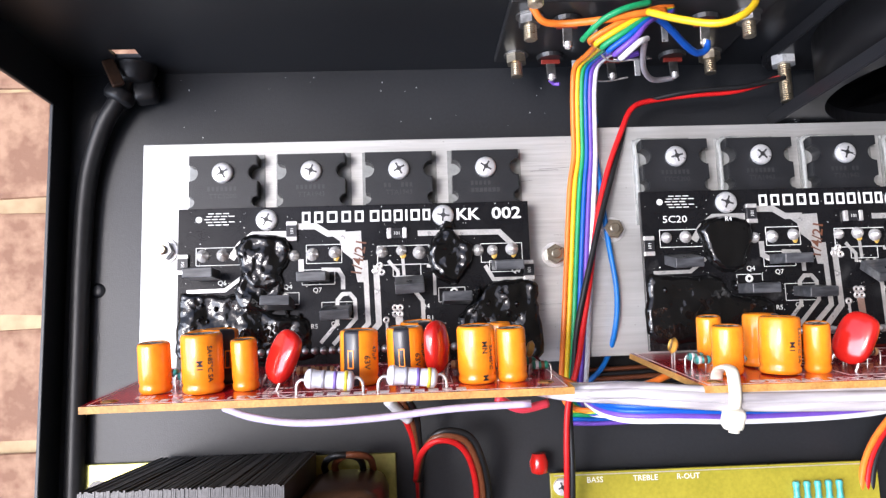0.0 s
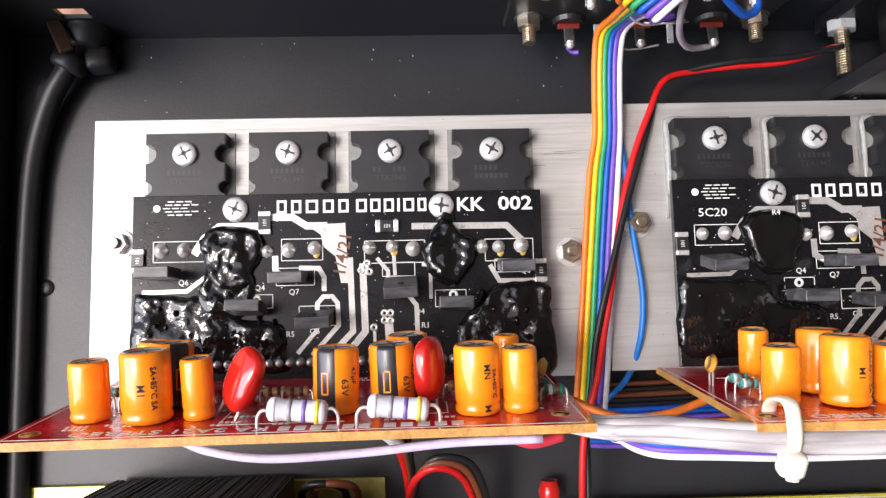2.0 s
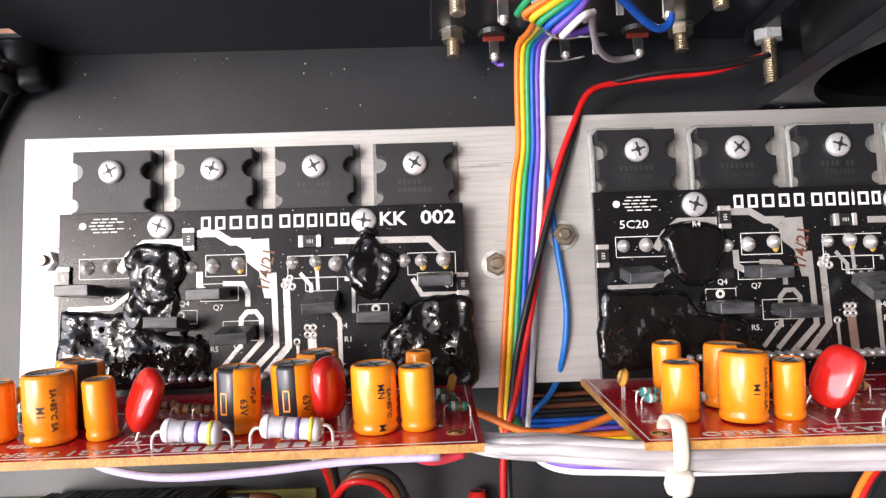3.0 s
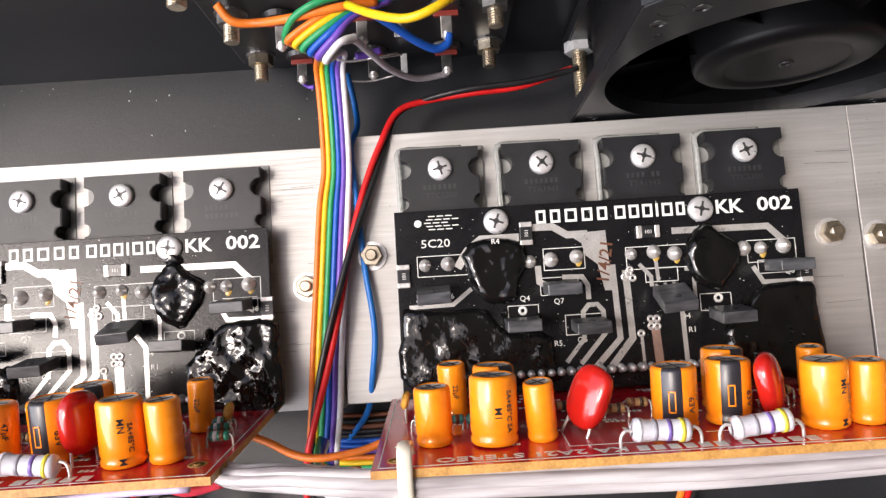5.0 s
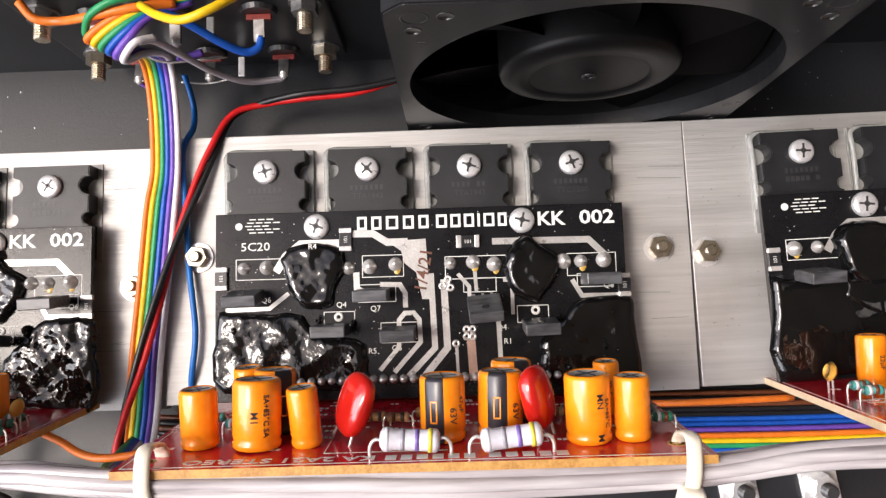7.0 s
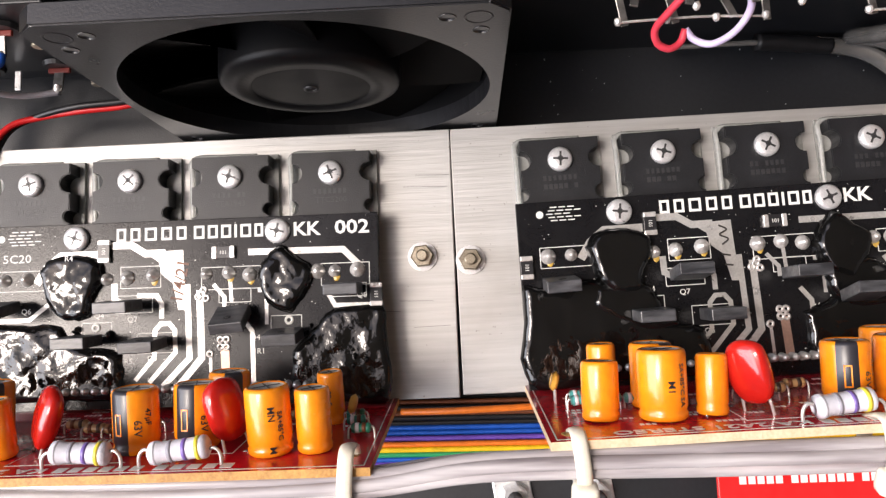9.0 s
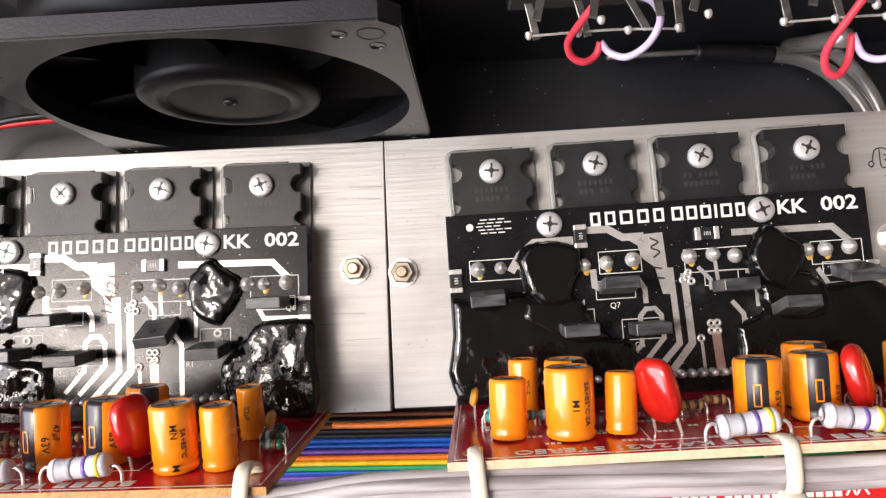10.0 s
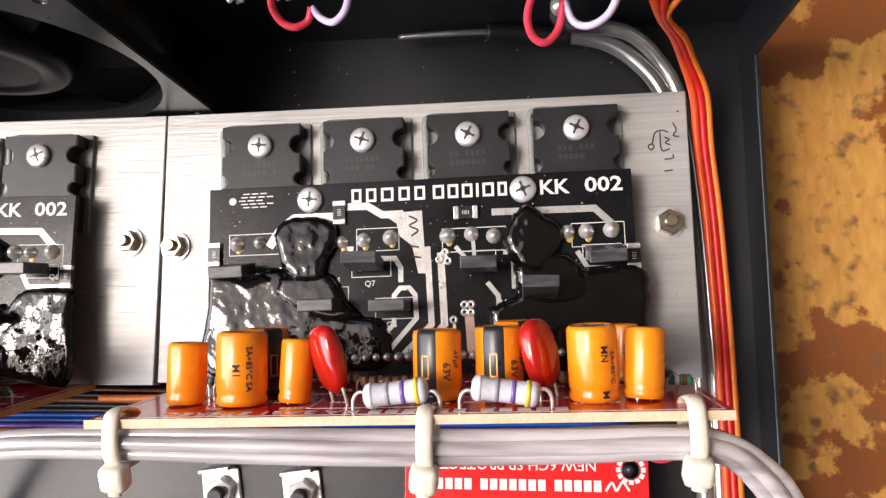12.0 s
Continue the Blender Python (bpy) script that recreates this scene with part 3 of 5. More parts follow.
# ---- output boards ----
def output_board(k):
    bx, by, bz, turn, top = BOARDS[k]
    t = empty("output_board", ("black output circuit board half covered in lumpy black epoxy", "black output circuit board with a shiny drop of epoxy",
                               "black output circuit board flooded with smooth glossy epoxy")[k], "circuit board", group="output boards in a row")
    t.matrix_world = place(bx, by, bz, 0, 0, turn)
    rnd = random.Random(20 + k)
    part("laminate", cuboid(0, 104, -47.5, 0, -1.6, 0, 0.12), SOLDER_MASK, t)
    # maker's lettering as plain blocks, then the board's number
    x = 36.3
    for w in (2.9, 3.0, 3.6, 3.2, 3.0):
        part("legend_block", hollow_block(x, -5.1, w * 0.86, 3.4, 0.62), SILK, t)
        x += w + 0.75
    x = 56.5
    for w in (3.2, 3.0, 3.0, 1.1, 3.2, 2.6):
        part("legend_block", hollow_block(x, -5.1, w * 0.86, 3.4, 0.62), SILK, t)
        x += w + 0.45
    lettering("board_legend", "KK", 4.9, SILK, t, at(82.1, -5.2, 0.03) @ Matrix.Diagonal((1.1, 1, 1, 1)), bold=0.1, apart=True)
    lettering("board_legend", "002", 4.9, SILK, t, at(92.9, -5.1, 0.03) @ Matrix.Diagonal((1.22, 1, 1, 1)), bold=0.1, apart=True)
    bm = put(lathe([(0, 0), (0.95, 0), (0.9, 0.06), (0, 0.06)], 14), at(6.0, -3.3, 0))
    for row in range(5):
        for j in range(4 - (row % 2 == 0)):
            text_bar(bm, 7.6 + j * 2.2 + abs(row - 2) * 0.55, -5.1 + row * 0.85, 1.7, 0.26, 0)
    tagged(part("emblem_dash", bm, SILK, t), kind="stuff")
    if k == 1:
        lettering("date_code", "5C20", 3.0, SILK, t, at(6.4, -9.6, 0.03) @ Matrix.Diagonal((1.15, 1, 1, 1)))
        lettering("part_legend", "R4", 2.0, SILK, t, at(24.2, -9.9, 2.75))
    # tinned tracks
    for line, w in (
        ([(15.5, -15.2), (18.1, -11.2), (21.8, -8.3), (31.6, -8.3)], 2.5),
        ([(34.3, -6.0), (40.3, -6.1), (43.9, -8.4), (49.1, -8.4)], 2.2),
        ([(2.7, -24.6), (13.8, -24.4), (18.7, -20.7)], 1.3),
        ([(35.9, -15.9), (36.0, -20.0), (38.7, -21.5)], 1.9),
        ([(41.9, -19.1), (46.9, -19.3), (48.2, -21.5), (48.2, -25.1)], 1.5),
        ([(46.4, -31.0), (46.5, -28.2), (48.0, -26.5), (50.2, -26.5), (51.6, -28.2), (51.8, -33.8), (45.1, -41.2)], 1.4),
        ([(46.4, -33.6), (46.3, -35.0), (41.5, -40.6)], 1.3),
        ([(54.8, -16.7), (55.4, -35.4), (48.6, -42.3)], 1.8),
        ([(58.0, -18.3), (58.5, -35.5), (52.5, -42.5)], 2.1),
        ([(64.4, -32.9), (64.9, -43.7)], 2.6),
        ([(60.8, -35.3), (61.0, -42.8)], 0.9),
        ([(69.0, -25.9), (71.5, -29.2), (71.8, -43.9)], 1.4),
        ([(61.6, -17.0), (64.4, -20.3), (64.4, -22.8)], 1.2),
        ([(65.9, -15.7), (66.2, -21.5)], 1.1),
        ([(70.6, -9.0), (95.0, -9.2), (99.9, -14.2)], 2.0),
        ([(90.4, -19.3), (92.7, -23.4), (104.5, -23.5)], 1.4),
        ([(73.0, -18.9), (75.2, -19.0), (75.2, -27.6)], 1.1),
    ):
        part("track", strip(line, w * 0.82, 0, 0.07), BARE_COPPER if w == 2.6 and k else TINNED, t)
    part("track", slab([(43.9, -8.2), (53.7, -7.8), (54.4, -23.2), (52.5, -23.1), (51.1, -16.3), (48.2, -13.9), (47.4, -10.7)], 0, 0.08), TINNED, t)
    # legend frames
    bm = bmesh.new()
    for a, b in (((5.3, -11.8), (19.5, -17.0)), ((37.5, -11.7), (47.9, -17.2)), ((58.5, -12.6), (73.8, -18.3)), ((89.3, -12.7), (101.6, -18.3)),
                 ((27.6, -25.7), (35.3, -29.1)), ((41.9, -28.8), (51.5, -33.8)), ((36.2, -19.1), (45.8, -23.5)), ((76.3, -25.5), (84.1, -29.7)), ((63.0, -18.2), (71.2, -21.7)), ((91.7, -17.9), (100.7, -21.2))):
        (xa, ya), (xb, yb) = a, b
        for bar in ((xa, xb, ya - 0.09, ya + 0.09), (xa, xb, yb - 0.09, yb + 0.09), (xa - 0.09, xa + 0.09, yb, ya), (xb - 0.09, xb + 0.09, yb, ya)):
            cuboid(bar[0], bar[1], min(bar[2:]), max(bar[2:]), 0.0, 0.05, bm=bm)
    tagged(part("legend_frame", bm, SILK, t), kind="stuff")
    for word, p in (("Q4", (30.7, -24.6)), ("Q7", (39.3, -25.8)), ("R5", (38.6, -36.4)), ("Q5", (44.5, -35.8)), ("Q4", (70.9, -31.4)), ("R1", (72.6, -34.9)), ("Q6", (98.2, -21.6)), ("Q6", (11.6, -22.9)), ("R4", (77.3, -9.4))):
        lettering("part_legend", word, 2.0, SILK, t, at(p[0], p[1], 0.03))
    # solder
    for p in ((7.3, -14.1), (13.1, -14.0), (33.9, -14.7), (39.3, -14.5), (45.9, -14.1), (59.8, -14.3), (65.6, -14.1), (70.9, -14.8), (92.8, -14.7), (98.6, -14.5), (88.4, -14.6)):
        r = rnd.uniform(1.45, 1.85)
        j = part("solder_joint", put(lathe([(r * 1.1, 0), (r, 0.5), (r * 0.8, 1.15), (r * 0.42, 1.7), (r * 0.3, 2.1), (0, 2.15)], 14), at(p[0], p[1], 0)), SOLDER, t, smooth=True)
        if rnd.random() < 0.35:
            part("flux_spot", put(puddle([(-0.9, 0.2), (-0.6, -0.8), (0.1, -1.1), (0.7, -0.5), (0.9, 0.3), (0.1, 0.7)], 0.25, k + p[0]), at(p[0] + 0.4, p[1] - 1.5, 0.02)), FLUX, j, "yellow flux residue")
    for p in ((58.7, -19.3), (57.7, -20.0), (59.7, -20.4), (59.1, -18.3), (63.4, -31.0), (64.9, -31.0), (63.4, -32.8), (64.9, -32.9), (60.7, -34.5)):
        part("via", put(lathe([(0.35, 0.1), (0.55, 0.4), (0.95, 0.35), (1.05, 0)], 12), at(p[0], p[1], 0.05)), SOLDER, t, smooth=True)
    p = (31.3, -27.0)
    part("test_eyelet", put(lathe([(0.5, 0.05), (0.6, 0.35), (1.1, 0.3), (1.2, 0)], 14), at(p[0], p[1], 0.02)), SILK, t, smooth=True)
    p = (80.9, -26.7)
    part("test_eyelet", put(lathe([(0.5, 0.05), (0.6, 0.35), (1.1, 0.3), (1.2, 0)], 14), at(p[0], p[1], 0.02)), SILK, t, smooth=True)
    # chip resistors
    for p, quarter in (((33.4, -7.5), 1), ((64.4, -8.9), 0), ((1.7, -16.6), 1), ((103.3, -21.0), 1)):
        c = part("chip_resistor", put(cuboid(-1.7, 1.7, -1.55, 1.55, 0, 1.0, 0.1), at(p[0], p[1], 0.05, 0, 0, 90 * quarter)), CHIP, t)
        for s in (-1, 1):
            part("end_cap", put(cuboid(s * 2.3 - 0.65, s * 2.3 + 0.65, -1.6, 1.6, 0, 1.12, 0.2), at(p[0], p[1], 0.05, 0, 0, 90 * quarter)), SOLDER, c)
        lettering("value_print", "101", 1.35, SILK, c, at(p[0], p[1], 1.08, 0, 0, 90 * quarter) @ at(0, -0.5, 0), "CENTER")
    # small upright transistors, some leaning
    lean = ((0, 3, -4, 8, 14, -2, 5), (9, 4, 3, 5, 21, 7, 3), (7, -4, 3, 2, 0, -8, 10))[k]
    for i, p in enumerate(((9.2, -20.3), (40.5, -21.3), (30.4, -29.8), (46.8, -30.7), (67.7, -22.3), (81.2, -29.5), (96.1, -19.1))):
        bm = cuboid(-4.1, 4.1, -1.4, 1.4, 3.0, 12.5, 0.25)
        put(bm, at(p[0], p[1], 0, lean[i] * 1.4, 0, lean[i] * 0.2))
        q = part("small_transistor", bm, DARK_GREY, t, "grey flat-cased small transistor")
        part("mount_hole", put(lathe([(0.0, 0.0), (0.9, 0.0), (0.9, 0.06), (0, 0.06)], 12), at(p[0], p[1], 0, lean[i] * 1.4, 0, lean[i] * 0.2) @ at(0, 1.42, 9.5, -90)), CHIP, q)
        for s in (-2.3, 0, 2.3):
            part("lead", put(cuboid(s - 0.35, s + 0.35, -0.25, 0.25, 0, 3.4), at(p[0], p[1], 0, lean[i] * 1.4, 0, lean[i] * 0.2)), SOLDER, q)
    # header pins along the lower edge
    for i in range(26):
        x = 22 + i * 2.54
        if x > 90:
            break
        part("header_pin", put(lathe([(1.25, 0), (1.2, 0.6), (1.0, 1.6), (0.85, 2.6), (0.5, 3.1), (0, 3.2)], 10), at(x, -42.8, 0)), SOLDER, t, smooth=True)
    # resin
    dark = (
        ([(16.6, -12.3), (19.5, -8.8), (26.4, -8.1), (32.4, -10.1), (33.3, -14.7), (30.7, -20.0), (29.6, -24.3), (23.5, -24.8), (19.5, -21.7), (17.8, -16.6)], 2.6, 0.5),
        ([(73.0, -14.9), (75.2, -10.4), (79.2, -7.4), (83.5, -10.7), (87.4, -13.4), (86.7, -18.0), (83.8, -22.2), (80.9, -24.9), (75.9, -22.6), (73.8, -18.9)], 2.6, 0.5),
        ([(0.6, -24.8), (12.1, -25.7), (21.4, -26.1), (26.4, -31.3), (37.2, -33.2), (38.6, -40.5), (37.9, -45.0), (17.8, -45.1), (0.7, -44.1)], 1.6, 0.8),
        ([(81.7, -34.3), (87.4, -28.8), (92.4, -24.3), (104.5, -24.2), (105.6, -31.7), (105.8, -47.2), (92.4, -46.6), (82.4, -43.7)], 1.5, 0.6),
    )
    if k == 2:
        dark = dark[:2] + (
            ([(0.3, -20.8), (10.0, -22.3), (18.0, -20.5), (26.0, -26.0), (33.0, -32.0), (43.0, -33.8), (45.5, -39.0), (43.0, -45.5), (18.0, -46.0), (0.2, -45.5)], 1.6, 0.5),
            ([(69.0, -32.0), (74.0, -30.0), (80.0, -27.0), (90.0, -23.5), (105.2, -23.8), (105.6, -35.0), (105.3, -46.8), (90.0, -46.6), (72.0, -45.0), (69.5, -38.0)], 1.5, 0.5),
        )
    if k == 0:
        dark += (([(18.7, -19.6), (29.8, -19.7), (30.7, -26.5), (27.6, -31.4), (19.2, -30.8), (16.4, -25.9)], 2.0, 0.7), ([(77.8, -4.4), (80.4, -4.8), (81.8, -8.0), (76.9, -8.1)], 1.6, 0.3),)
    if k == 2:
        dark += (([(17.8, -22.4), (30.7, -22.2), (35.0, -28.8), (38.6, -33.3), (29.3, -34.3), (17.8, -28.1)], 1.9, 0.2), ([(75.2, -21.8), (86.7, -19.4), (92.4, -25.4), (91.0, -31.1), (80.9, -32.1), (75.9, -27.6)], 1.9, 0.2),)
    for i, (line, h, r) in enumerate(dark):
        s = (1.0, 1.0, 1.25)[k]
        part("epoxy_blob", puddle(line, h * s, 3.7 * i + 11 * k, r * (0.8, 0.4, 0.2)[k]), SMOOTH_POTTING if k == 2 or (k == 1 and i < 2) else POTTING, t, "glossy black epoxy", smooth=True)
    for i in range((70, 40, 0)[k]):
        x, y = (rnd.uniform(3, 36), rnd.uniform(-42, -27)) if i % 3 else (rnd.uniform(86, 101), rnd.uniform(-42, -26))
        r = rnd.uniform(0.35, 1.2)
        part("epoxy_lump", puddle([(x - r, y), (x, y - r * rnd.uniform(0.8, 2)), (x + r, y), (x, y + r)], 2.6 + rnd.uniform(0, 0.8), i + k, 0.3), POTTING, t, smooth=True)
    bm = bmesh.new()
    for i in range(230):
        x, y, w = rnd.uniform(1, 102), -rnd.uniform(0.4, 46), rnd.uniform(0.06, 0.2)
        cuboid(x, x + w * rnd.uniform(0.6, 2), y, y + w, 0.0, 0.06, bm=bm)
    tagged(part("dust_speck", bm, SILK, t), kind="stuff")
    # marker date on the broad track
    if k < 2:
        tagged(lettering("handwritten_date", "1/4/21", 4.4, INK, t, at(53.4, -21.6, 0.1, 0, 0, 80), bold=0.06), kind="stuff")
    else:
        bm = tube([(50.5, -9, 0.12), (52.4, -10.2, 0.12), (50.6, -11.4, 0.12), (52.6, -12.6, 0.12), (51, -14, 0.12)], 0.22, 6)
        tube([(50.8, -16.4, 0.12), (52.8, -16.8, 0.12)], 0.22, 6, bm=bm)
        tube([(51.2, -19, 0.12), (53.2, -19.3, 0.12)], 0.22, 6, bm=bm)
        tagged(part("marker_scribble", bm, BLACK_INK, t), kind="stuff")
    for x in (26.0, 78.3):
        screw(t, x, -3.9, 0.1, 3.2, rnd.uniform(0, 90))
    return t


for k in range(3):
    output_board(k)


# ---- driver boards, standing on edge ----
def electrolytic(parent, x, z, d, h, stripe, words, turn=0, tilt=0):
    """A can on the board; local axes: x along the board, y out of it, z towards the open side."""
    r = d / 2
    m = at(x, 0, z, -90 + tilt, 0, tilt * 0.7) @ at(0, 0, 0, 0, 0, turn)
    body = lathe([(r * 0.9, 0.2), (r, 0.7), (r, 1.5), (r * 0.94, 2.1), (r, 2.8), (r, h - 0.9), (r * 0.95, h - 0.3), (r * 0.82, h), (r * 0.80, h - 0.25), (0, h - 0.25)], 28)
    for f in body.faces:
        c = f.calc_center_median()
        if c.z > h - 0.35 and math.hypot(c.x, c.y) < r * 0.8:
            f.material_index = 2
        elif stripe and abs(math.atan2(c.y, c.x) + math.pi / 2) < 0.45:
            f.material_index = 1
    body.normal_update()
    can = part("electrolytic_capacitor", put(body, m), (SLEEVE, SLEEVE_BLACK, CAN_TOP), parent,
               "orange-sleeved capacitor with a black stripe" if stripe else "orange-sleeved capacitor", smooth=True)
    bm = bmesh.new()
    for a in (0, 90):
        b = cuboid(-r * 0.62, r * 0.62, -0.16, 0.16, h - 0.24, h - 0.12)
        put(b, at(0, 0, 0, 0, 0, a + 30))
        merge(bm, b)
    part("vent_cross", put(bm, m), RECESS, can)
    if stripe:
        bm = bmesh.new()
        for bar in ((-0.75, -0.5, 4.2, 8.6), (0.5, 0.75, 4.2, 8.6), (-0.75, 0.75, 4.2, 4.5), (-0.75, 0.75, 8.3, 8.6)):
            cuboid(bar[0], bar[1], -r - 0.06, -r + 0.04, bar[2], bar[3], bm=bm)
        part("polarity_mark", put(bm, m), SLEEVE, can)
    for word, angle, size, up in words:
        # print lies against the sleeve and reads down the can
        down = Matrix(((0, 1, 0, -size * 0.35), (0, 0, -1, -r - 0.05), (-1, 0, 0, up + len(word) * size * 0.62), (0, 0, 0, 1)))
        lettering("sleeve_print", word, size, SLEEVE_BLACK, can, m @ at(0, 0, 0, 0, 0, angle) @ down, bold=0.02)
    for s in (-1.2, 1.2):
        part("lead", put(lathe([(0, -1.2), (0.3, -1.2), (0.3, 0.5), (0, 0.5)], 8), m @ at(s, 0, 0)), SOLDER, can)
    return can


def film_capacitor(parent, x, z, w, h, thick, lean, turn, slant):
    bm = bmesh.new()
    bmesh.ops.create_icosphere(bm, subdivisions=3, radius=1)
    for v in bm.verts:
        c = v.co
        c.x, c.y, c.z = (math.copysign(abs(c.x) ** 0.75, c.x) * w / 2, math.copysign(abs(c.y) ** 0.75, c.y) * thick / 2, math.copysign(abs(c.z) ** 0.8, c.z) * h / 2)
        v.co += 0.25 * Vector((noise.noise(c * 0.3), noise.noise(c * 0.3 + Vector((5, 0, 0))), noise.noise(c * 0.3 + Vector((0, 5, 0)))))
    m = at(x, 0, z, -90, 0, 0) @ at(0, 0, 0, lean, slant, 0) @ at(0, 0, 0, 0, 0, turn) @ at(0, 0, h / 2 + 2.0)
    c = part("film_capacitor", put(bm, m), FILM_RED, parent, "red dipped film capacitor", smooth=True)
    for s in (-1, 1):
        b = tube([(s * w * 0.3, 0, -h * 0.38), (s * w * 0.32, 0, -h / 2 - 0.5), (s * w * 0.33, 0, -h / 2 - 3.0)], 0.33, 7, 3)
        part("lead", put(b, m), SOLDER, c, smooth=True)


def axial_resistor(parent, x0, x1, z, lift, r, mat, bands, label, turn=0):
    L = (x1 - x0) * 0.74
    cx = (x0 + x1) / 2
    prof = [(0, -L / 2), (r * 0.6, -L / 2), (r * 0.95, -L / 2 + 0.5), (r, -L / 2 + 1.0), (r, -L / 2 + 1.9), (r * 0.9, -L / 2 + 2.4), (r * 0.9, L / 2 - 2.4), (r, L / 2 - 1.9),
            (r, L / 2 - 1.0), (r * 0.95, L / 2 - 0.5), (r * 0.6, L / 2), (0, L / 2)] if r > 1.4 else \
           [(0, -L / 2), (r * 0.7, -L / 2), (r, -L / 2 + r * 0.5), (r * 0.8, -L / 4), (r * 0.8, L / 4), (r, L / 2 - r * 0.5), (r * 0.7, L / 2), (0, L / 2)]
    m = at(cx, lift, z, 0, 90, 0) @ at(0, 0, 0, turn, 0, 0)
    res = part("resistor", put(lathe(prof, 18), m), mat, parent, label, smooth=True)
    for zz, bm_mat in bands:
        rr = r * (0.93 if abs(zz) < 0.3 else 1.02)
        part("colour_band", put(lathe([(r * 0.5, zz * L - 0.42), (rr, zz * L - 0.40), (rr, zz * L + 0.40), (r * 0.5, zz * L + 0.42)], 18), m), bm_mat, res, smooth=True)
    for s in (-1, 1):
        xe = cx + s * L / 2
        xo = x0 if s < 0 else x1
        part("lead", tube([(xe - s * 0.4, lift, z), (xe + s * (abs(xo - xe) * 0.5), lift + 0.2, z), (xo, lift * 0.6, z), (xo, -1.2, z)], 0.36 if r > 1.4 else 0.25, 7, 4), SOLDER, res, smooth=True)


DRIVERS = (  # x of the left end, y and z of the far edge, tilt towards the front, turn
    (-4.4, -46.3, 6.0, 7.0, 0.3, 108.5),
    (133.6, -46.6, 6.0, 7.0, 0.0, 111.0),
    (277.4, -44.6, 6.0, 5.6, 1.4, 110.8),
)


def driver_board(k):
    x, y, z, tilt, turn, width = DRIVERS[k]
    t = empty("driver_board", ("red driver circuit board crowded with orange capacitors, standing on edge", "red driver circuit board with orange capacitors tied to a cable",
                               "red driver circuit board with orange capacitors, its edge coloured pale for glare")[k], "circuit board", group="driver boards in a row")
    t.matrix_world = place(x, y, z, tilt, 0, turn)
    rnd = random.Random(70 + k)
    s = width / 109.0
    lam = cuboid(0, width, -1.6, 0, 0, 58.0)
    lam.normal_update()
    for f in lam.faces:
        if f.normal.y > 0.9:
            f.material_index = 1
    # the third board's edge is painted paler to look glared out
    part("laminate", lam, (GLARE_EDGE if k == 2 else PHENOLIC, RED_MASK), t)
    bm = bmesh.new()
    xx = 50.3
    for n_chars, cw in ((6, 2.6), (5, 2.8)):
        for i in range(n_chars):
            cuboid(xx, xx + cw * 0.8, 0, 0.05, 52.6, 55.4, bm=bm)
            xx += cw + 0.35
        xx += 1.7
    tagged(part("printed_legend", bm, SILK, t, "white printed legend"), kind="stuff")
    turned_about = Matrix(((-1.28, 0, 0, 48.6), (0, 0, 1, 0.03), (0, 1, 0, 52.6), (0, 0, 0, 1)))
    tagged(lettering("model_legend", "KA 2A21 STEREO", 3.8, SILK, t, turned_about, bold=0.06), kind="stuff")
    bm = bmesh.new()
    for i in range(44):
        a, b = rnd.uniform(3, width - 8), rnd.uniform(4, 50)
        for j in range(rnd.randint(2, 5)):
            cuboid(a + j * 1.15, a + j * 1.15 + 0.8, 0, 0.04, b, b + 1.2, bm=bm)
    tagged(part("value_legend", bm, SILK, t), kind="stuff")
    bm = bmesh.new()
    for a, b, c, d in ((1.2, width - 1.2, 1.0, 1.25), (1.2, width - 1.2, 56.4, 56.65), (1.2, 1.45, 1.0, 56.6), (width - 1.45, width - 1.2, 1.0, 56.6),
                       (38, 62, 50.0, 50.2), (38, 38.2, 40, 50), (66, 82, 46.0, 46.2), (81.8, 82, 36, 46)):
        cuboid(a, b, 0, 0.05, c, d, bm=bm)
    tagged(part("printed_outline", bm, SILK, t), kind="stuff")
    for a, b in ((4.5, 52.5), (width - 5, 50.0)):
        part("corner_hole", put(lathe([(0, 0.03), (1.5, 0.03), (1.9, 0.08), (1.9, 0)], 16), at(a, 0, b, -90)), PHENOLIC, t, smooth=True)
    # right-angle header at the far edge
    for i in range(26):
        part("header_pin", cuboid(24 * s + i * 2.54, 24.6 * s + i * 2.54, -0.6, 3.0, -1.0, 0.2), SOLDER, t)
    part("header_body", cuboid(22, 92, 0.0, 1.6, 1.2, 3.4, 0.2), RED_PLASTIC, t)
    tl = (0, 3, -3)[k]
    w85, w63 = (("SA+85\u00b0C SA", 36, 1.6, 1.4), ("M1", 8, 2.0, 5.6)), (("63V", 50, 2.1, 3.4), ("47\u00b5F", 76, 1.7, 5.2))
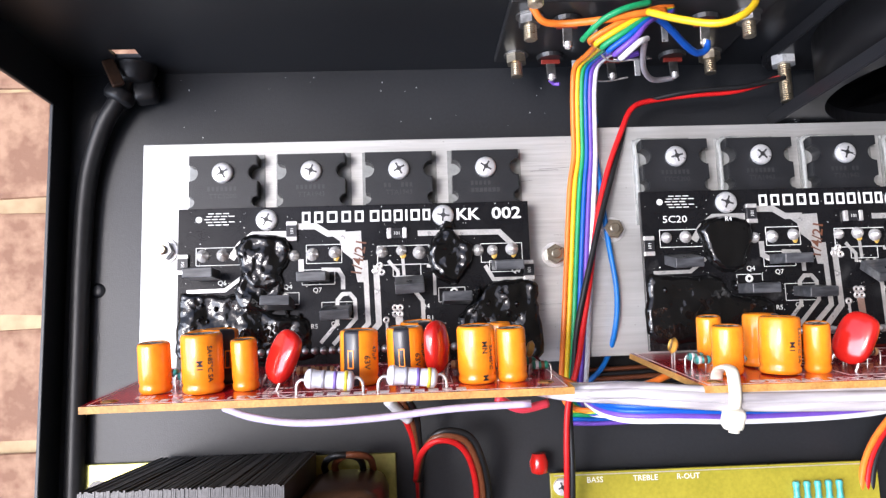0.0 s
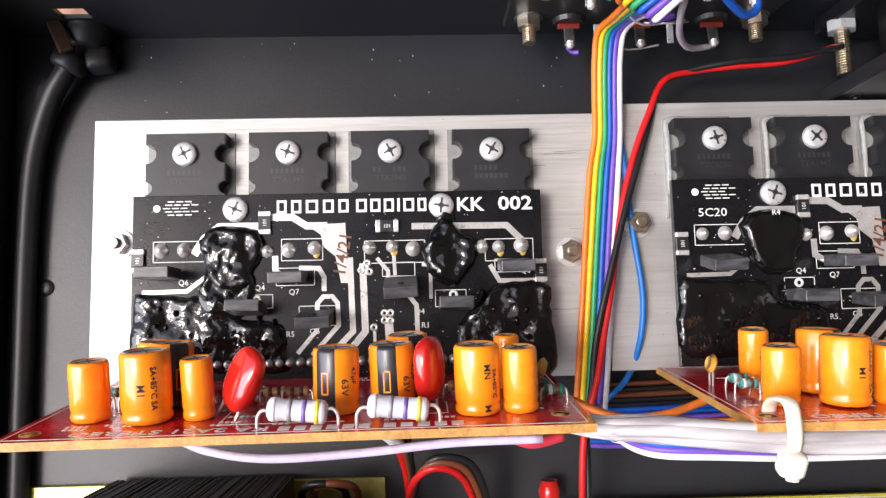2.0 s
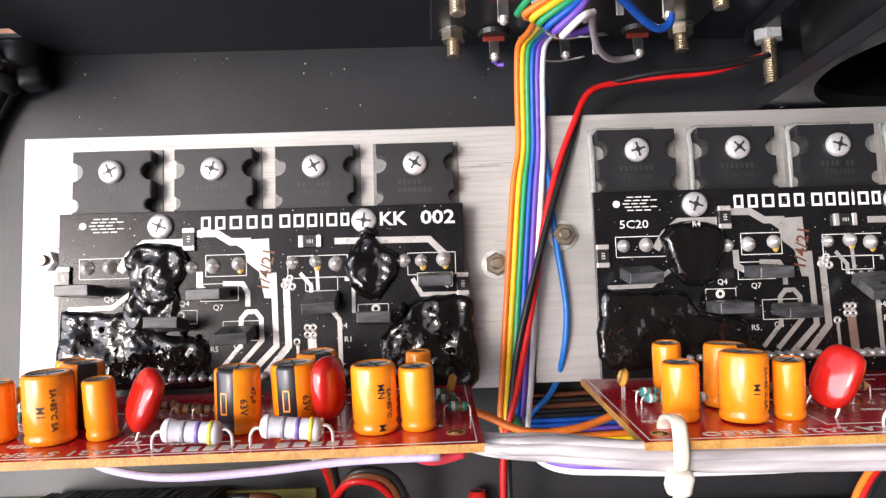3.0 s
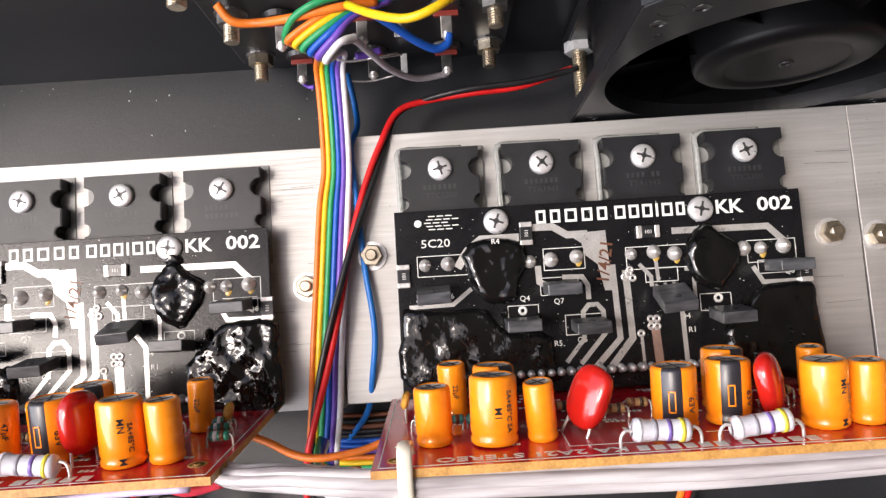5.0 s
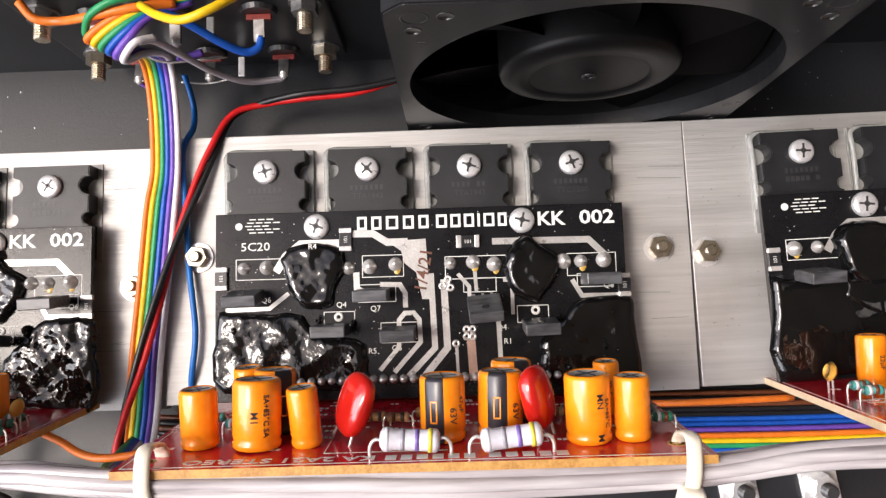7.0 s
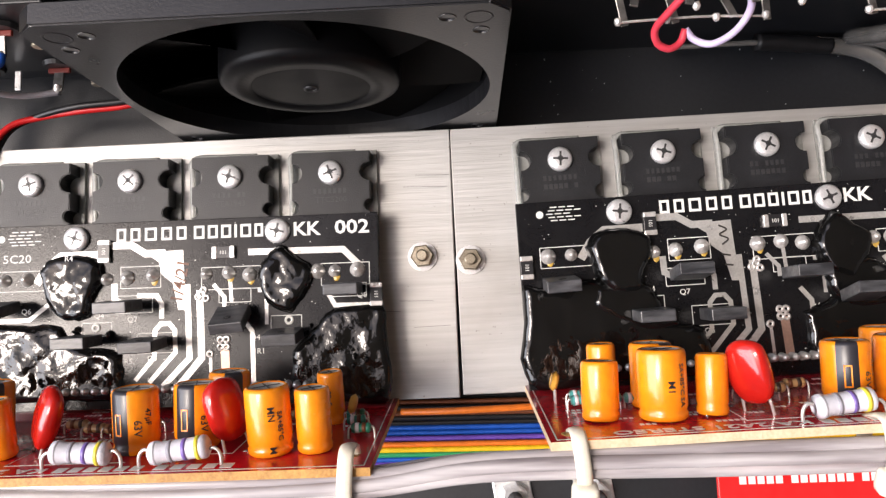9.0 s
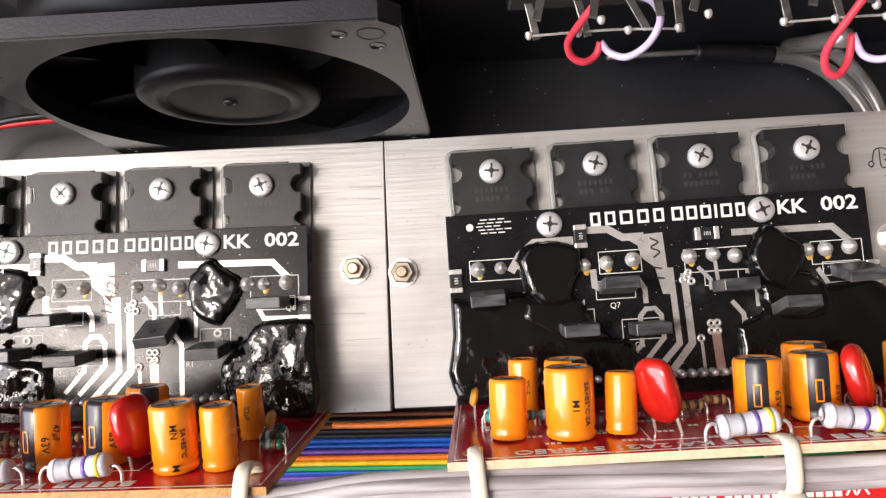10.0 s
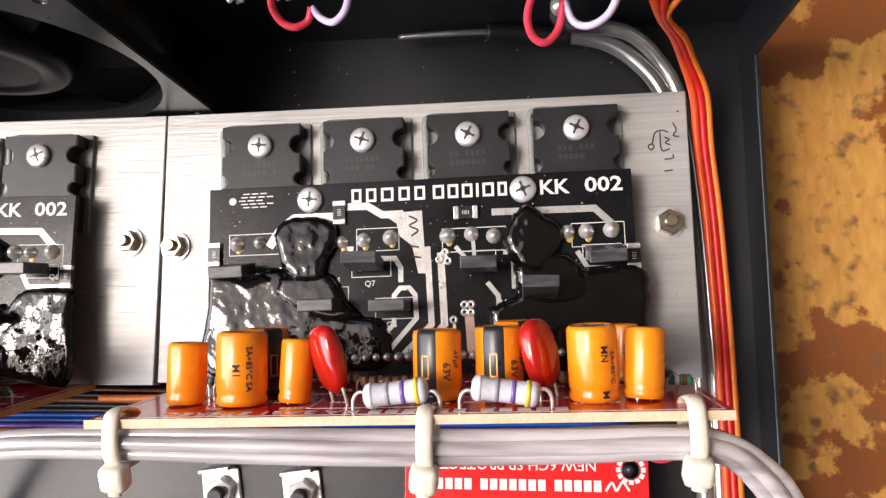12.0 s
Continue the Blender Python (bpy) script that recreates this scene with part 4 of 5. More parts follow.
    for cx, cz, d, h, stripe, words, turned in (
        (11.6, 43.0, 7.5, 12.0, 0, (), 0), (23.4, 45.0, 9.6, 14.0, 0, w85, 0), (33.2, 44.0, 6.2, 12.2, 0, (), 0),
        (60.0, 42.5, 9.2, 13.2, 1, w63, -22), (71.5, 40.5, 9.2, 13.4, 1, w63, -12), (88.2, 46.5, 8.9, 13.6, 0, (("MN", 22, 1.9, 7.8), ("SA+85\u00b0C", 44, 1.5, 2.6), ("M", 22, 1.9, 1.2)), 0),
        (96.8, 46.0, 7.0, 12.8, 0, (), 0),
        (16.0, 21.0, 6.6, 12.5, 0, (("22\u00b5F", 10, 1.6, 4),), 0), (24.2, 33.5, 9.0, 13.8, 1, (), 38), (74.6, 29.0, 9.0, 13.6, 1, (), 30), (96.5, 24.0, 5.8, 12.0, 0, (("22\u00b5F", 0, 1.6, 4),), 0)):
        electrolytic(t, cx * s, cz, d, h, stripe, words, turned, rnd.uniform(-2.5, 2.5) + (tl if d < 8 else 0))
    film_capacitor(t, (38.5, 39.5, 42.0)[k] * s, (44.5, 43.0, 44.5)[k], (9.4, 9.6, 9.2)[k], 13.2, 4.6, 6, (-46, -50, -50)[k], (26, 22, -12)[k])
    film_capacitor(t, (79.0, 80.5, 80.5)[k] * s, (44.0, 43.0, 43.0)[k], 9.2, 13.0, 4.8, (3, 4, -4)[k], (64, 55, 58)[k], (-1, -12, -10)[k])
    bands = ((-0.38, RES_WHITE), (-0.12, BAND_GREY), (0.12, BAND_VIOLET), (0.34, BAND_YELLOW))
    for a, b in ((46.5, 61.5), (65.0, 80.5)):
        axial_resistor(t, a * s, b * s, 53.2, 3.0, 2.25, RES_WHITE, bands, "pale lilac power resistor with colour bands", rnd.uniform(-8, 8))
    for a, z0 in ((42.0, 30.0), (47.0, 31.0), (53, 27), (82, 30), (86, 24), (36, 26)):
        axial_resistor(t, a * s, a * s + 6.5, z0, 2.0, 1.15, RES_TAN, ((-0.2, WIRE["brown"]), (0.2, COIL)), "tan resistor")
    for a, z0, mm in ((7.0, 27.0, RES_TEAL), (13.0, 33.0, RES_TEAL), (17.5, 33.5, RES_TEAL), (6.5, 33, RES_TEAL), (100.0, 31.0, RES_GREEN), (99.0, 25.0, RES_GREEN), (102, 38, RES_GREEN)):
        axial_resistor(t, a * s, a * s + 5.5, z0, 2.2, 1.15, mm, ((-0.2, WIRE["white"]), (0.15, WIRE["brown"])), "teal resistor" if mm is RES_TEAL else "green resistor")
    for a, z0 in ((5.0, 24.0), (103.5, 28.0)):
        bm = lathe([(0, -0.9), (1.6, -0.8), (2.3, 0), (1.6, 0.8), (0, 0.9)], 16)
        d = part("ceramic_disc", put(bm, at(a, 5.0, z0, 90, 0, 0) @ at(0, 0, 0, 0, 75, 0)), DISC, t, "ochre ceramic disc capacitor", smooth=True)
        for q in (-1, 1):
            part("lead", tube([(a, 3.2, z0 + q), (a, 1.2, z0 + q), (a, -1, z0 + q)], 0.25, 6, 3), SOLDER, d)
    return t


for k in range(3):
    driver_board(k)


# ---- cooling fan on the rear panel ----
def cooling_fan():
    t = empty("cooling_fan", "black square plastic cooling fan fixed to the rear panel", "fan")
    t.matrix_world = place(229.9, 25.0, 38.5)
    s, r, deep, n = 43.3, 40.6, 24.9, 72
    def flange(y0, y1):
        bm = bmesh.new()
        rings = []
        for y in (y0, y1):
            outer, inner = [], []
            for i in range(n):
                a = 2 * math.pi * (i + 0.5) / n
                c, q = math.cos(a), math.sin(a)
                k = min(s / max(abs(c), abs(q)), s * 1.385)
                outer.append(bm.verts.new((c * k, y, q * k)))
                inner.append(bm.verts.new((c * r, y, q * r)))
            rings.append((outer, inner))
        (fo, fi), (bo, bi) = rings
        for i in range(n):
            j = (i + 1) % n
            for f in ((fo[i], fo[j], fi[j], fi[i]), (bo[i], bi[i], bi[j], bo[j]), (fo[i], bo[i], bo[j], fo[j]), (fi[i], fi[j], bi[j], bi[i])):
                bm.faces.new(f)
        bmesh.ops.recalc_face_normals(bm, faces=bm.faces)
        bmesh.ops.bevel(bm, geom=[e for e in bm.edges if abs(e.verts[0].co.y - e.verts[1].co.y) < 0.01 and max(abs(e.verts[0].co.x), abs(e.verts[0].co.z)) > s - 0.1], offset=0.35, segments=2, affect="EDGES")
        return bm
    frame_ob = part("fan_frame", flange(0, 4.2), FAN_PLASTIC, t)
    part("rear_flange", flange(deep - 4.2, deep), FAN_PLASTIC, t)
    # barrel, hub and blades are coloured darker than the frame for the shade inside
    part("barrel", put(lathe([(r, -4.2), (r, -20.7), (r + 1.9, -20.7), (r + 1.9, -4.2), (r, -4.2)], 60), at(0, 0, 0, 90)), SHADED_FAN, t, smooth=True)
    for sx in (-1, 1):
        for sz in (-1, 1):
            part("screw_hole", put(lathe([(0, -0.03), (2.1, -0.03), (2.5, 0.12), (2.7, 0)], 20), at(sx * 37.6, 0, sz * 37.6, 90)), TERMINAL, frame_ob, smooth=True)
            for dx, dz in ((-5.5, 0.5), (0.5, -5.5)):
                part("mould_boss", put(lathe([(0, 0.12), (1.5, 0.12), (1.7, 0)], 16), at(sx * (37.6 + dx), 0, sz * (37.6 + dz), 90)), FAN_PLASTIC, frame_ob, smooth=True)
    hub = part("hub", put(lathe([(20.4, -18), (20.4, -2.6), (20.0, -1.5), (19.2, -0.9), (17.4, -0.45), (13.9, -0.3), (13.6, -0.75), (2.0, -0.75), (1.2, -1.6), (0, -1.6)], 48), at(0, 0.6, 0, 90)), SHADED_FAN, t, smooth=True)
    part("hub_label", put(lathe([(0, -0.7), (13.3, -0.7), (13.3, -0.8)], 40), at(0, 0.6, 0, 90)), SHADED_FAN, hub)
    part("shaft_dimple", put(lathe([(0, -0.2), (0.9, -0.2), (1.6, 0.15), (1.7, -0.4)], 16), at(0, 1.0, 0, 90)), TERMINAL, hub, smooth=True)
    for i in range(7):
        bm = bmesh.new()
        grid = []
        for a in range(7):
            rr = 18.6 + a * 3.55
            row = []
            for b in range(6):
                ang = i * 2 * math.pi / 7 + (b / 5 - 0.5) * 1.05 + a * 0.045
                row.append((bm.verts.new((rr * math.cos(ang), 4.5 + b * 1.9, rr * math.sin(ang))), bm.verts.new((rr * math.cos(ang) , 5.3 + b * 1.9, rr * math.sin(ang)))))
            grid.append(row)
        for a in range(6):
            for b in range(5):
                for q in (0, 1):
                    f = (grid[a][b][q], grid[a + 1][b][q], grid[a + 1][b + 1][q], grid[a][b + 1][q])
                    bm.faces.new(f if q else f[::-1])
        part("blade", bm, SHADED_BLADE, t, smooth=True)
    for i in range(4):
        part("strut", put(cuboid(17, 41, deep - 4, deep - 1.2, -1.4, 1.4, 0.3), at(0, 0, 0, 0, 45 + 90 * i, 0)), FAN_PLASTIC, t)
    part("motor_back", put(lathe([(0, -deep), (20, -deep), (20, -18), (0, -18)], 36), at(0, 0, 0, 90)), FAN_PLASTIC, t)
    return t


cooling_fan()
# bolt and clear tab beside the fan
fb = empty("fan_bolt", "zinc bolt with nut holding the fan to the rear panel", "bolt")
part("shank", put(threaded(2.0, 19, 0.7), at(189.6, 31.0, 6.8, -90)), BRASS, fb)
part("nut", put(hexagon(3.9, 3.2), at(189.6, 43.2, 6.8, -90)), ZINC, fb)
part("mounting_tab", put(slab([(0, 0), (5, 2), (7, 7), (5, 13), (1, 16), (0, 13), (2, 9), (2, 6), (0, 3)], 0, 1.2), at(192.5, 48, 2, 90, 0, 0) @ at(0, 0, 0, 0, 0, 0)), DARK_GREY, fb, "grey folded metal tab")


# ---- input socket panel on the rear panel ----
sock = empty("input_socket_panel", "black socket panel with solder lugs and four long bolts", "socket")
part("back_plate", cuboid(97, 170, 47.6, 50, 2, 44, 0.4), TERMINAL, sock)
for x in (103.2, 165.0):
    for z in (8.2, 35.8):
        b = part("bolt", put(threaded(1.9, 9.6, 0.62), at(x, 40.4, z, -90)), BRASS, sock, "threaded bolt end")
        part("nut", put(hexagon(3.3, 2.7), at(x, 44.6, z, -90) @ at(0, 0, 0, 0, 0, random.uniform(0, 60))), BRASS if z < 20 else TAG_METAL, b)
        part("washer", put(lathe([(0, 0), (3.9, 0), (3.9, 0.5), (0, 0.5)], 18), at(x, 47.1, z, -90)), TAG_METAL, b)
for x in (114.2, 133.5, 153.5):
    for z in (7.0, 33.0):
        j = part("socket", put(lathe([(0, 0), (4.0, 0), (4.4, 1.2), (0, 1.2)], 24), at(x, 46.2, z, -90)), TERMINAL, sock)
        part("insulator", cuboid(x - 3.0, x + 3.0, 44.8, 46.2, z - 0.5, z + 0.5, 0.2), RED_PLASTIC, j, "dull red insulating washer")
        lug = cuboid(x - 1.4, x + 1.4, 39.6, 45.4, z - 0.35, z + 0.35, 0.2)
        put(lug, at(x, 45, z) @ at(0, 0, 0, -9 if z < 20 else 6) @ at(-x, -45, -z))
        part("lug", lug, TAG_METAL, j, "tinned solder lug")
        part("solder_drop", put(lathe([(0, -1.3), (0.9, -0.9), (1.2, 0), (0.8, 1.0), (0, 1.4)], 12), at(x, 40.2, z + (0.8 if z < 20 else -0.4), 90)), SOLDER, j, smooth=True)
        if x > 120:
            part("earth_tag", cuboid(x - 12.5, x - 10.7, 40.5, 46.0, z - 0.3, z + 0.3, 0.2), ZINC, j)
for pts in ([(139, 40.4, 6), (132, 39.6, 5), (125, 39.8, 6.2)], [(142, 41, 20), (136, 39, 24), (130, 40, 22)], [(122, 41, 31), (128, 38, 26), (141, 41, 21)]):
    tagged(part("link_wire", tube(pts, 0.3, 6), SOLDER, None, smooth=True), "thin bare tinned link wire between lugs", "wire")
part_bolt = part("bolt_end", put(threaded(2.0, 9, 0.62), at(100.1, 37.5, 62.5, -90)), BRASS)
tagged(part_bolt, "brass-coloured bolt end through the rear panel", "bolt")
part("nut", put(hexagon(3.5, 3), at(100.1, 46.5, 62.5, -90)), BRASS, part_bolt)

# ---- rainbow ribbon from the sockets down between the boards ----
ribbon = empty("ribbon_cable", "rainbow ribbon cable looping from the sockets down between the plates", "cable")
for i, c in enumerate(("orange", "yellow", "green", "blue", "violet", "white")):
    o, w, f = i - 2.5, 1.5, i / 5
    start = [(141, 46 - f, 43), (134 - f, 44 - 4 * f, 46), (125 + 5 * f, 40 - 5 * f, 47)] if i < 5 else [(133, 36.8, 44), (130, 34.8, 46.6)]
    pts = start + [(118.6 + 8 * f, 37.2 - 5 * f, 44.6), (118.2 + 8 * f, 37.0 - 4.6 * f, 42), (121 + 7 * f, 38.4 - 2 * f, 36), (121.2 + 6.8 * f, 40.2, 25), (119.6 + 6.8 * f, 39.8, 17), (119.4 + 6.6 * f, 34, 13.2), (119.4 + 6.6 * f, 25, 11.2), (119.2 + 6.6 * f, 14, 10.2),
                   (121.2 + o * w, 4, 9.8), (119.4 + o * w, -15, 9.2), (117.6 + o * w, -34, 9.0),
                   (116.4 + o * w, -48, 8.0), (115.6 + o * w * 0.95, -56, 8.0), (116 + o * w * 0.7, -61, 9.0), (119 + o * 0.3, -63 - o * 0.2, 13.0), (126, -62.5 - o * 0.4, 20.0)]
    wire("conductor", pts, 0.82, WIRE[c], c + " conductor", parent=ribbon)
wire("orange_wire", [(102.5, 46, 44.5), (105.5, 42.6, 43), (111, 42, 42.6), (120, 40.8, 47), (130, 42, 48), (138, 44, 45)], 1.0, WIRE["orange"], "thick orange wire bowed between socket lugs")
wire("green_wire", [(116.6, 38.4, 40), (117.6, 38.8, 44), (120.5, 40.6, 48), (126, 42.6, 50), (133, 45, 48)], 0.85, WIRE["green"], "green wire arched over the ribbon")
wire("yellow_wire", [(132, 42, 49), (138, 37, 55), (145, 33.5, 60), (151, 35, 61), (156, 39.5, 58), (158.5, 44, 54)], 0.95, WIRE["yellow"], "yellow wire to a socket lug")
wire("blue_wire", [(134, 43, 46), (140, 40.5, 42), (146, 37.8, 37), (150.4, 36.8, 33.6), (153.4, 38, 33), (154, 40.5, 33)], 1.0, WIRE["blue"], "blue wire curving to a socket lug")
wire("grey_wire", [(130.4, 35.0, 46.4), (132.6, 36.4, 43), (135, 36.8, 34), (139, 36.6, 22), (145, 37.2, 12), (153.3, 39.8, 6)], 0.85, WIRE["grey"], "grey wire sagging to a lower lug")
wire("violet_wire", [(137, 41, 24), (133.5, 40, 24), (130.8, 39.4, 25)], 0.9, WIRE["violet"], "short violet wire at a lug")
wire("violet_wire", [(113.8, 40, 6), (115.4, 39, 5.2), (117, 38.6, 6)], 0.6, WIRE["violet"], "short violet wire under the ribbon")
wire("blue_hookup_wire", [(126.2, 41.5, 7), (126.8, 38, 4.6), (127.5, 33, 3), (128, 27, 5), (126.3, 20, 8), (127.2, 5, 8.4), (128.5, -12, 8.8), (130.2, -28, 8.8), (129.0, -40, 8.0), (126.5, -50, 2), (120, -58, -5)], 0.82, WIRE["sky"], "blue hookup wire lying on the plate")
# twisted fan lead
for c, ph in (("red", math.pi), ("black", 0.0)):
    base = spline([(188, 38.6, 8), (174, 35.2, 8), (159, 34.0, 8.2), (147, 32.8, 6), (139, 29.5, 6.5), (134.6, 20, 8.4), (130, 8, 9.6), (125.5, -6, 11.2), (121.4, -22, 12.8), (117.4, -38, 14), (114.8, -50, 16), (112.6, -62, 14), (112.6, -82, 10), (114, -110, -4)], 5)
    pts = [p + 0.85 * Vector((math.cos(i * 0.21 + ph), 0.5 * math.sin(i * 0.21 + ph), math.sin(i * 0.21 + ph))) for i, p in enumerate(base)]
    wire("fan_lead", pts, 0.88, WIRE[c], c + " fan lead twisted with its pair along the plates", per=2)

# ---- mains cord and its gland ----
cord = empty("mains_cable", "thick black mains cord through a strain relief in the rear panel", "power cord")
part("sheath", tube([(-20.5, 46, -1.0), (-24.0, 39.5, -2.4), (-29.5, 30, -4), (-34.0, 14, -5.4), (-35.4, -9, -5.9), (-35.6, -40, -6.1), (-35.6, -70, -6.1), (-35.4, -110, -6.1), (-35.2, -180, -6.1)], 2.85, 16), RUBBER, cord, smooth=True)
part("strain_relief", put(lathe([(0, -2), (6.2, -2), (6.6, 0.6), (5.8, 2.0), (5.4, 4.2), (4.4, 5.2), (0, 5.4)], 22), at(-18.6, 49.2, -2.2, 90)), RUBBER, cord, "black rubber bush", smooth=True)
part("cord_collar", put(lathe([(2.6, -2.6), (4.3, -2.3), (4.9, -1.2), (4.9, 1.2), (4.3, 2.3), (2.6, 2.6)], 24), at(-23.2, 40.4, -1.8, 88, 0, -28)), RUBBER, cord, "moulded collar round the cord", smooth=True)
part("clamp", put(cuboid(-3.0, 4.6, -3.2, 3.4, -4.6, 3.4, 1.7), at(-16.6, 41.6, -3.4, 0, 8, 10)), RUBBER, cord, smooth=True)
part("relief_tongue", put(cuboid(-1.9, 1.9, -4.4, 5, -0.9, 0.9, 0.5), at(-23.0, 45.2, 4.4, 0, 20, 24)), COIL, cord, "brown plastic tongue of the bush")

# ---- spring terminals and thick cable ----
def terminal_block(x0, n):
    t = empty("speaker_terminal_block", "black speaker terminal block with bent tinned tags", "terminal", group="speaker terminals on the rear panel")
    part("housing", cuboid(x0 - 4, x0 + n * 10 + 3, 39, 50, 50, 84, 0.6), TERMINAL, t)
    for i in range(n):
        for row, (z, ln) in enumerate(((53.5, 8.5), (63, 10))):
            bm = cuboid(-0.8, 0.8, -ln, 0, -0.25, 0.25, 0.1)
            put(bm, at(x0 + i * 10 + row * 3, 40, z, 10 - 20 * row, 0, (-14 if row else 12) + 9 * (i % 3) - 6 * (i % 2)))
            tag = part("tag", bm, TAG_METAL, t, "bent tinned tag")
            if row == 0 or i % 2:
                part("solder_drop", put(lathe([(0, -1.0), (0.7, -0.5), (0.8, 0.3), (0.45, 0.9), (0, 1.1)], 10), at(x0 + i * 10 + row * 3, 40 - ln + 0.8, z, 90)), SOLDER, tag, smooth=True)
    tagged(part("jumper_wire", tube([(x0 - 0.3, 32.0, 53.6), (x0 + n * 5 - 4, 32.6, 53.2), (x0 + (n - 1) * 10 + 0.3, 32.0, 53.4)], 0.28, 6), SOLDER, t), "bare jumper wire")
    return t


terminal_block(296.7, 4)
terminal_block(347.5, 4)
for dx, dy, q in ((0, 3.2, 1.7), (51.5, -2.5, -1.6)):
    wire("red_lead", [(309.5 + dx, 35, 62), (306.6 + dx, 31.4 + dy * 0.4, 57), (304.8 + dx, 28.6 + dy * 0.8, 51.5), (305.8 + dx, 26.0 + dy, 48.5), (308.4 + dx, 25.0 + dy, 47.5), (311 + dx, 27.4 + dy * 0.7, 47), (312 + dx, 31.5 + dy * 0.2, 48)], 0.8, WIRE["pink"], "pinkish-red lead looped to a terminal tag")
    wire("lilac_lead", [(312 + dx, 31.5 + dy * 0.2, 48), (314 + dx, 28.2 + q, 47.4), (317.2 + dx, 26.6 + q, 49), (320.6 + dx, 27.6 + q, 53), (322 + dx, 31 + q * 0.5, 58), (320 + dx, 34, 62), (316 + dx, 35, 64)], 0.76, WIRE["lilac"], "pale lilac lead looped to a terminal tag")
rod = empty("thick_clear_cable", "smoky clear speaker cable with a black sleeve along the rear corner", "cable")
part("bare_core", tube([(322, 46.4, -0.6), (332, 46.2, 0.6), (342, 46.1, 1.0), (350, 46.2, 0.6)], 0.8, 12), GREY_CLEAR, rod, "twisted silvery core", smooth=True)
part("sleeve", tube([(346, 46.2, 0.8), (354, 46.2, -0.6), (362, 46.0, -2.4), (368, 45.8, -3.4)], 2.3, 14), RUBBER, rod, "black shrink sleeve", smooth=True)
part("jacket", tube([(364, 46.0, -2.8), (370, 45.8, -3.8), (378, 43.8, -4.4), (385, 39.2, -4.9), (391, 32, -5.3), (394.5, 22, -5.6), (396.6, 5, -5.8), (398.6, -30, -5.8), (398.8, -80, -5.8), (398.8, -200, -5.8)], 2.3, 14), GREY_CLEAR, rod, "smoky clear jacket", smooth=True)
wire("thick_clear_cable", [(363, 31, 46), (363.6, 36, 30), (367, 43, 10), (375, 46.2, 1.0), (384, 44.6, -1.4), (391.6, 38, -4.0), (396.6, 28, -5.4), (399.6, 10, -5.7), (402.0, -30, -5.8), (402.4, -80, -5.8), (402.4, -200, -5.8)], 2.1, GREY_CLEAR, "second smoky clear speaker cable in the corner", "cable")
for c, o, tip in (("orange", 0.0, (377, 40, 58)), ("red", 1.75, (384.5, 40, 58)), ("orange", 3.3, (398, 36, 52))):
    wire("flat_lead", [tip, ((tip[0] + 382) / 2, 32.5, 52), (383.5 + o * 0.5, 30.8, 40), (389.4 + o * 0.7, 32.0, 25), (393.6 + o * 0.8, 30.5, 14), (397.0 + o, 24, 8), (398.6 + o, 12, 3.4), (400.6 + o, -6, 0.6), (402.2 + o, -40, -1), (402.8 + o, -90, -1.5), (402.8 + o, -200, -1.5)], 0.98 if o < 3 else 0.8, WIRE["vermilion" if o < 1 else "red" if o < 3 else "orange"], ("orange-red", "red", "orange")[int(o)  if o < 3 else 2] + " flat lead down the side of the chassis")

# ---- ribbon along the floor behind the driver boards ----
flat = empty("floor_ribbon_cable", "flat many-coloured ribbon cable running under the driver boards", "cable")
for i, c in enumerate(("brown", "black", "brown", "black", "black", "blue", "blue", "violet", "orange", "yellow", "green", "blue", "violet")):
    y = -49.2 - i * 1.38
    z = -3 + 1.2 * math.sin(i * 0.9)
    wire("conductor", [(116, y - 2, z - 1), (127, y - 2.3, z), (150, y - 1.5, z + 1), (190, y, z + 1), (230, y + 0.5, z), (262, y + 0.2, z), (300, y, z + 0.5), (380, y + 1, z)], 0.74, WIRE[c], c + " conductor", parent=flat)
wire("loose_orange_wire", [(245, -50.5, 4), (256, -50.2, 8), (266, -50.0, 9), (284, -49.8, 7)], 0.85, WIRE["orange"], "loose orange wire above the ribbon")
wire("loose_orange_wire", [(103, -50.6, 30), (107.5, -52.4, 31), (113, -54.8, 33), (119, -55.8, 34), (128, -54.8, 34), (136, -52.2, 34)], 0.9, WIRE["orange"], "orange wire soldered to the driver board")
for i, (c, r) in enumerate((("green", 0.8), ("blue", 0.85), ("blue", 0.85), ("violet", 0.85), ("white", 0.8))):
    o = i * 1.15
    wire("front_wire", [(115 + i * 0.5, -55 - o * 0.2, 11), (116.5, -57.4 - o * 0.6, 24), (121, -58.2 - o, 38), (135, -58.6 - o, 42.5), (156, -59.4 - o, 42), (184, -58.6 - o, 42), (205, -56.5 - o * 0.7, 40)], r, WIRE[c], c + " wire running below the clear cable")

# ---- clear cable bundle tied along the driver boards ----
bundle = empty("clear_cable_bundle", "bundle of clear white speaker cables tied along the board edges", "cable")
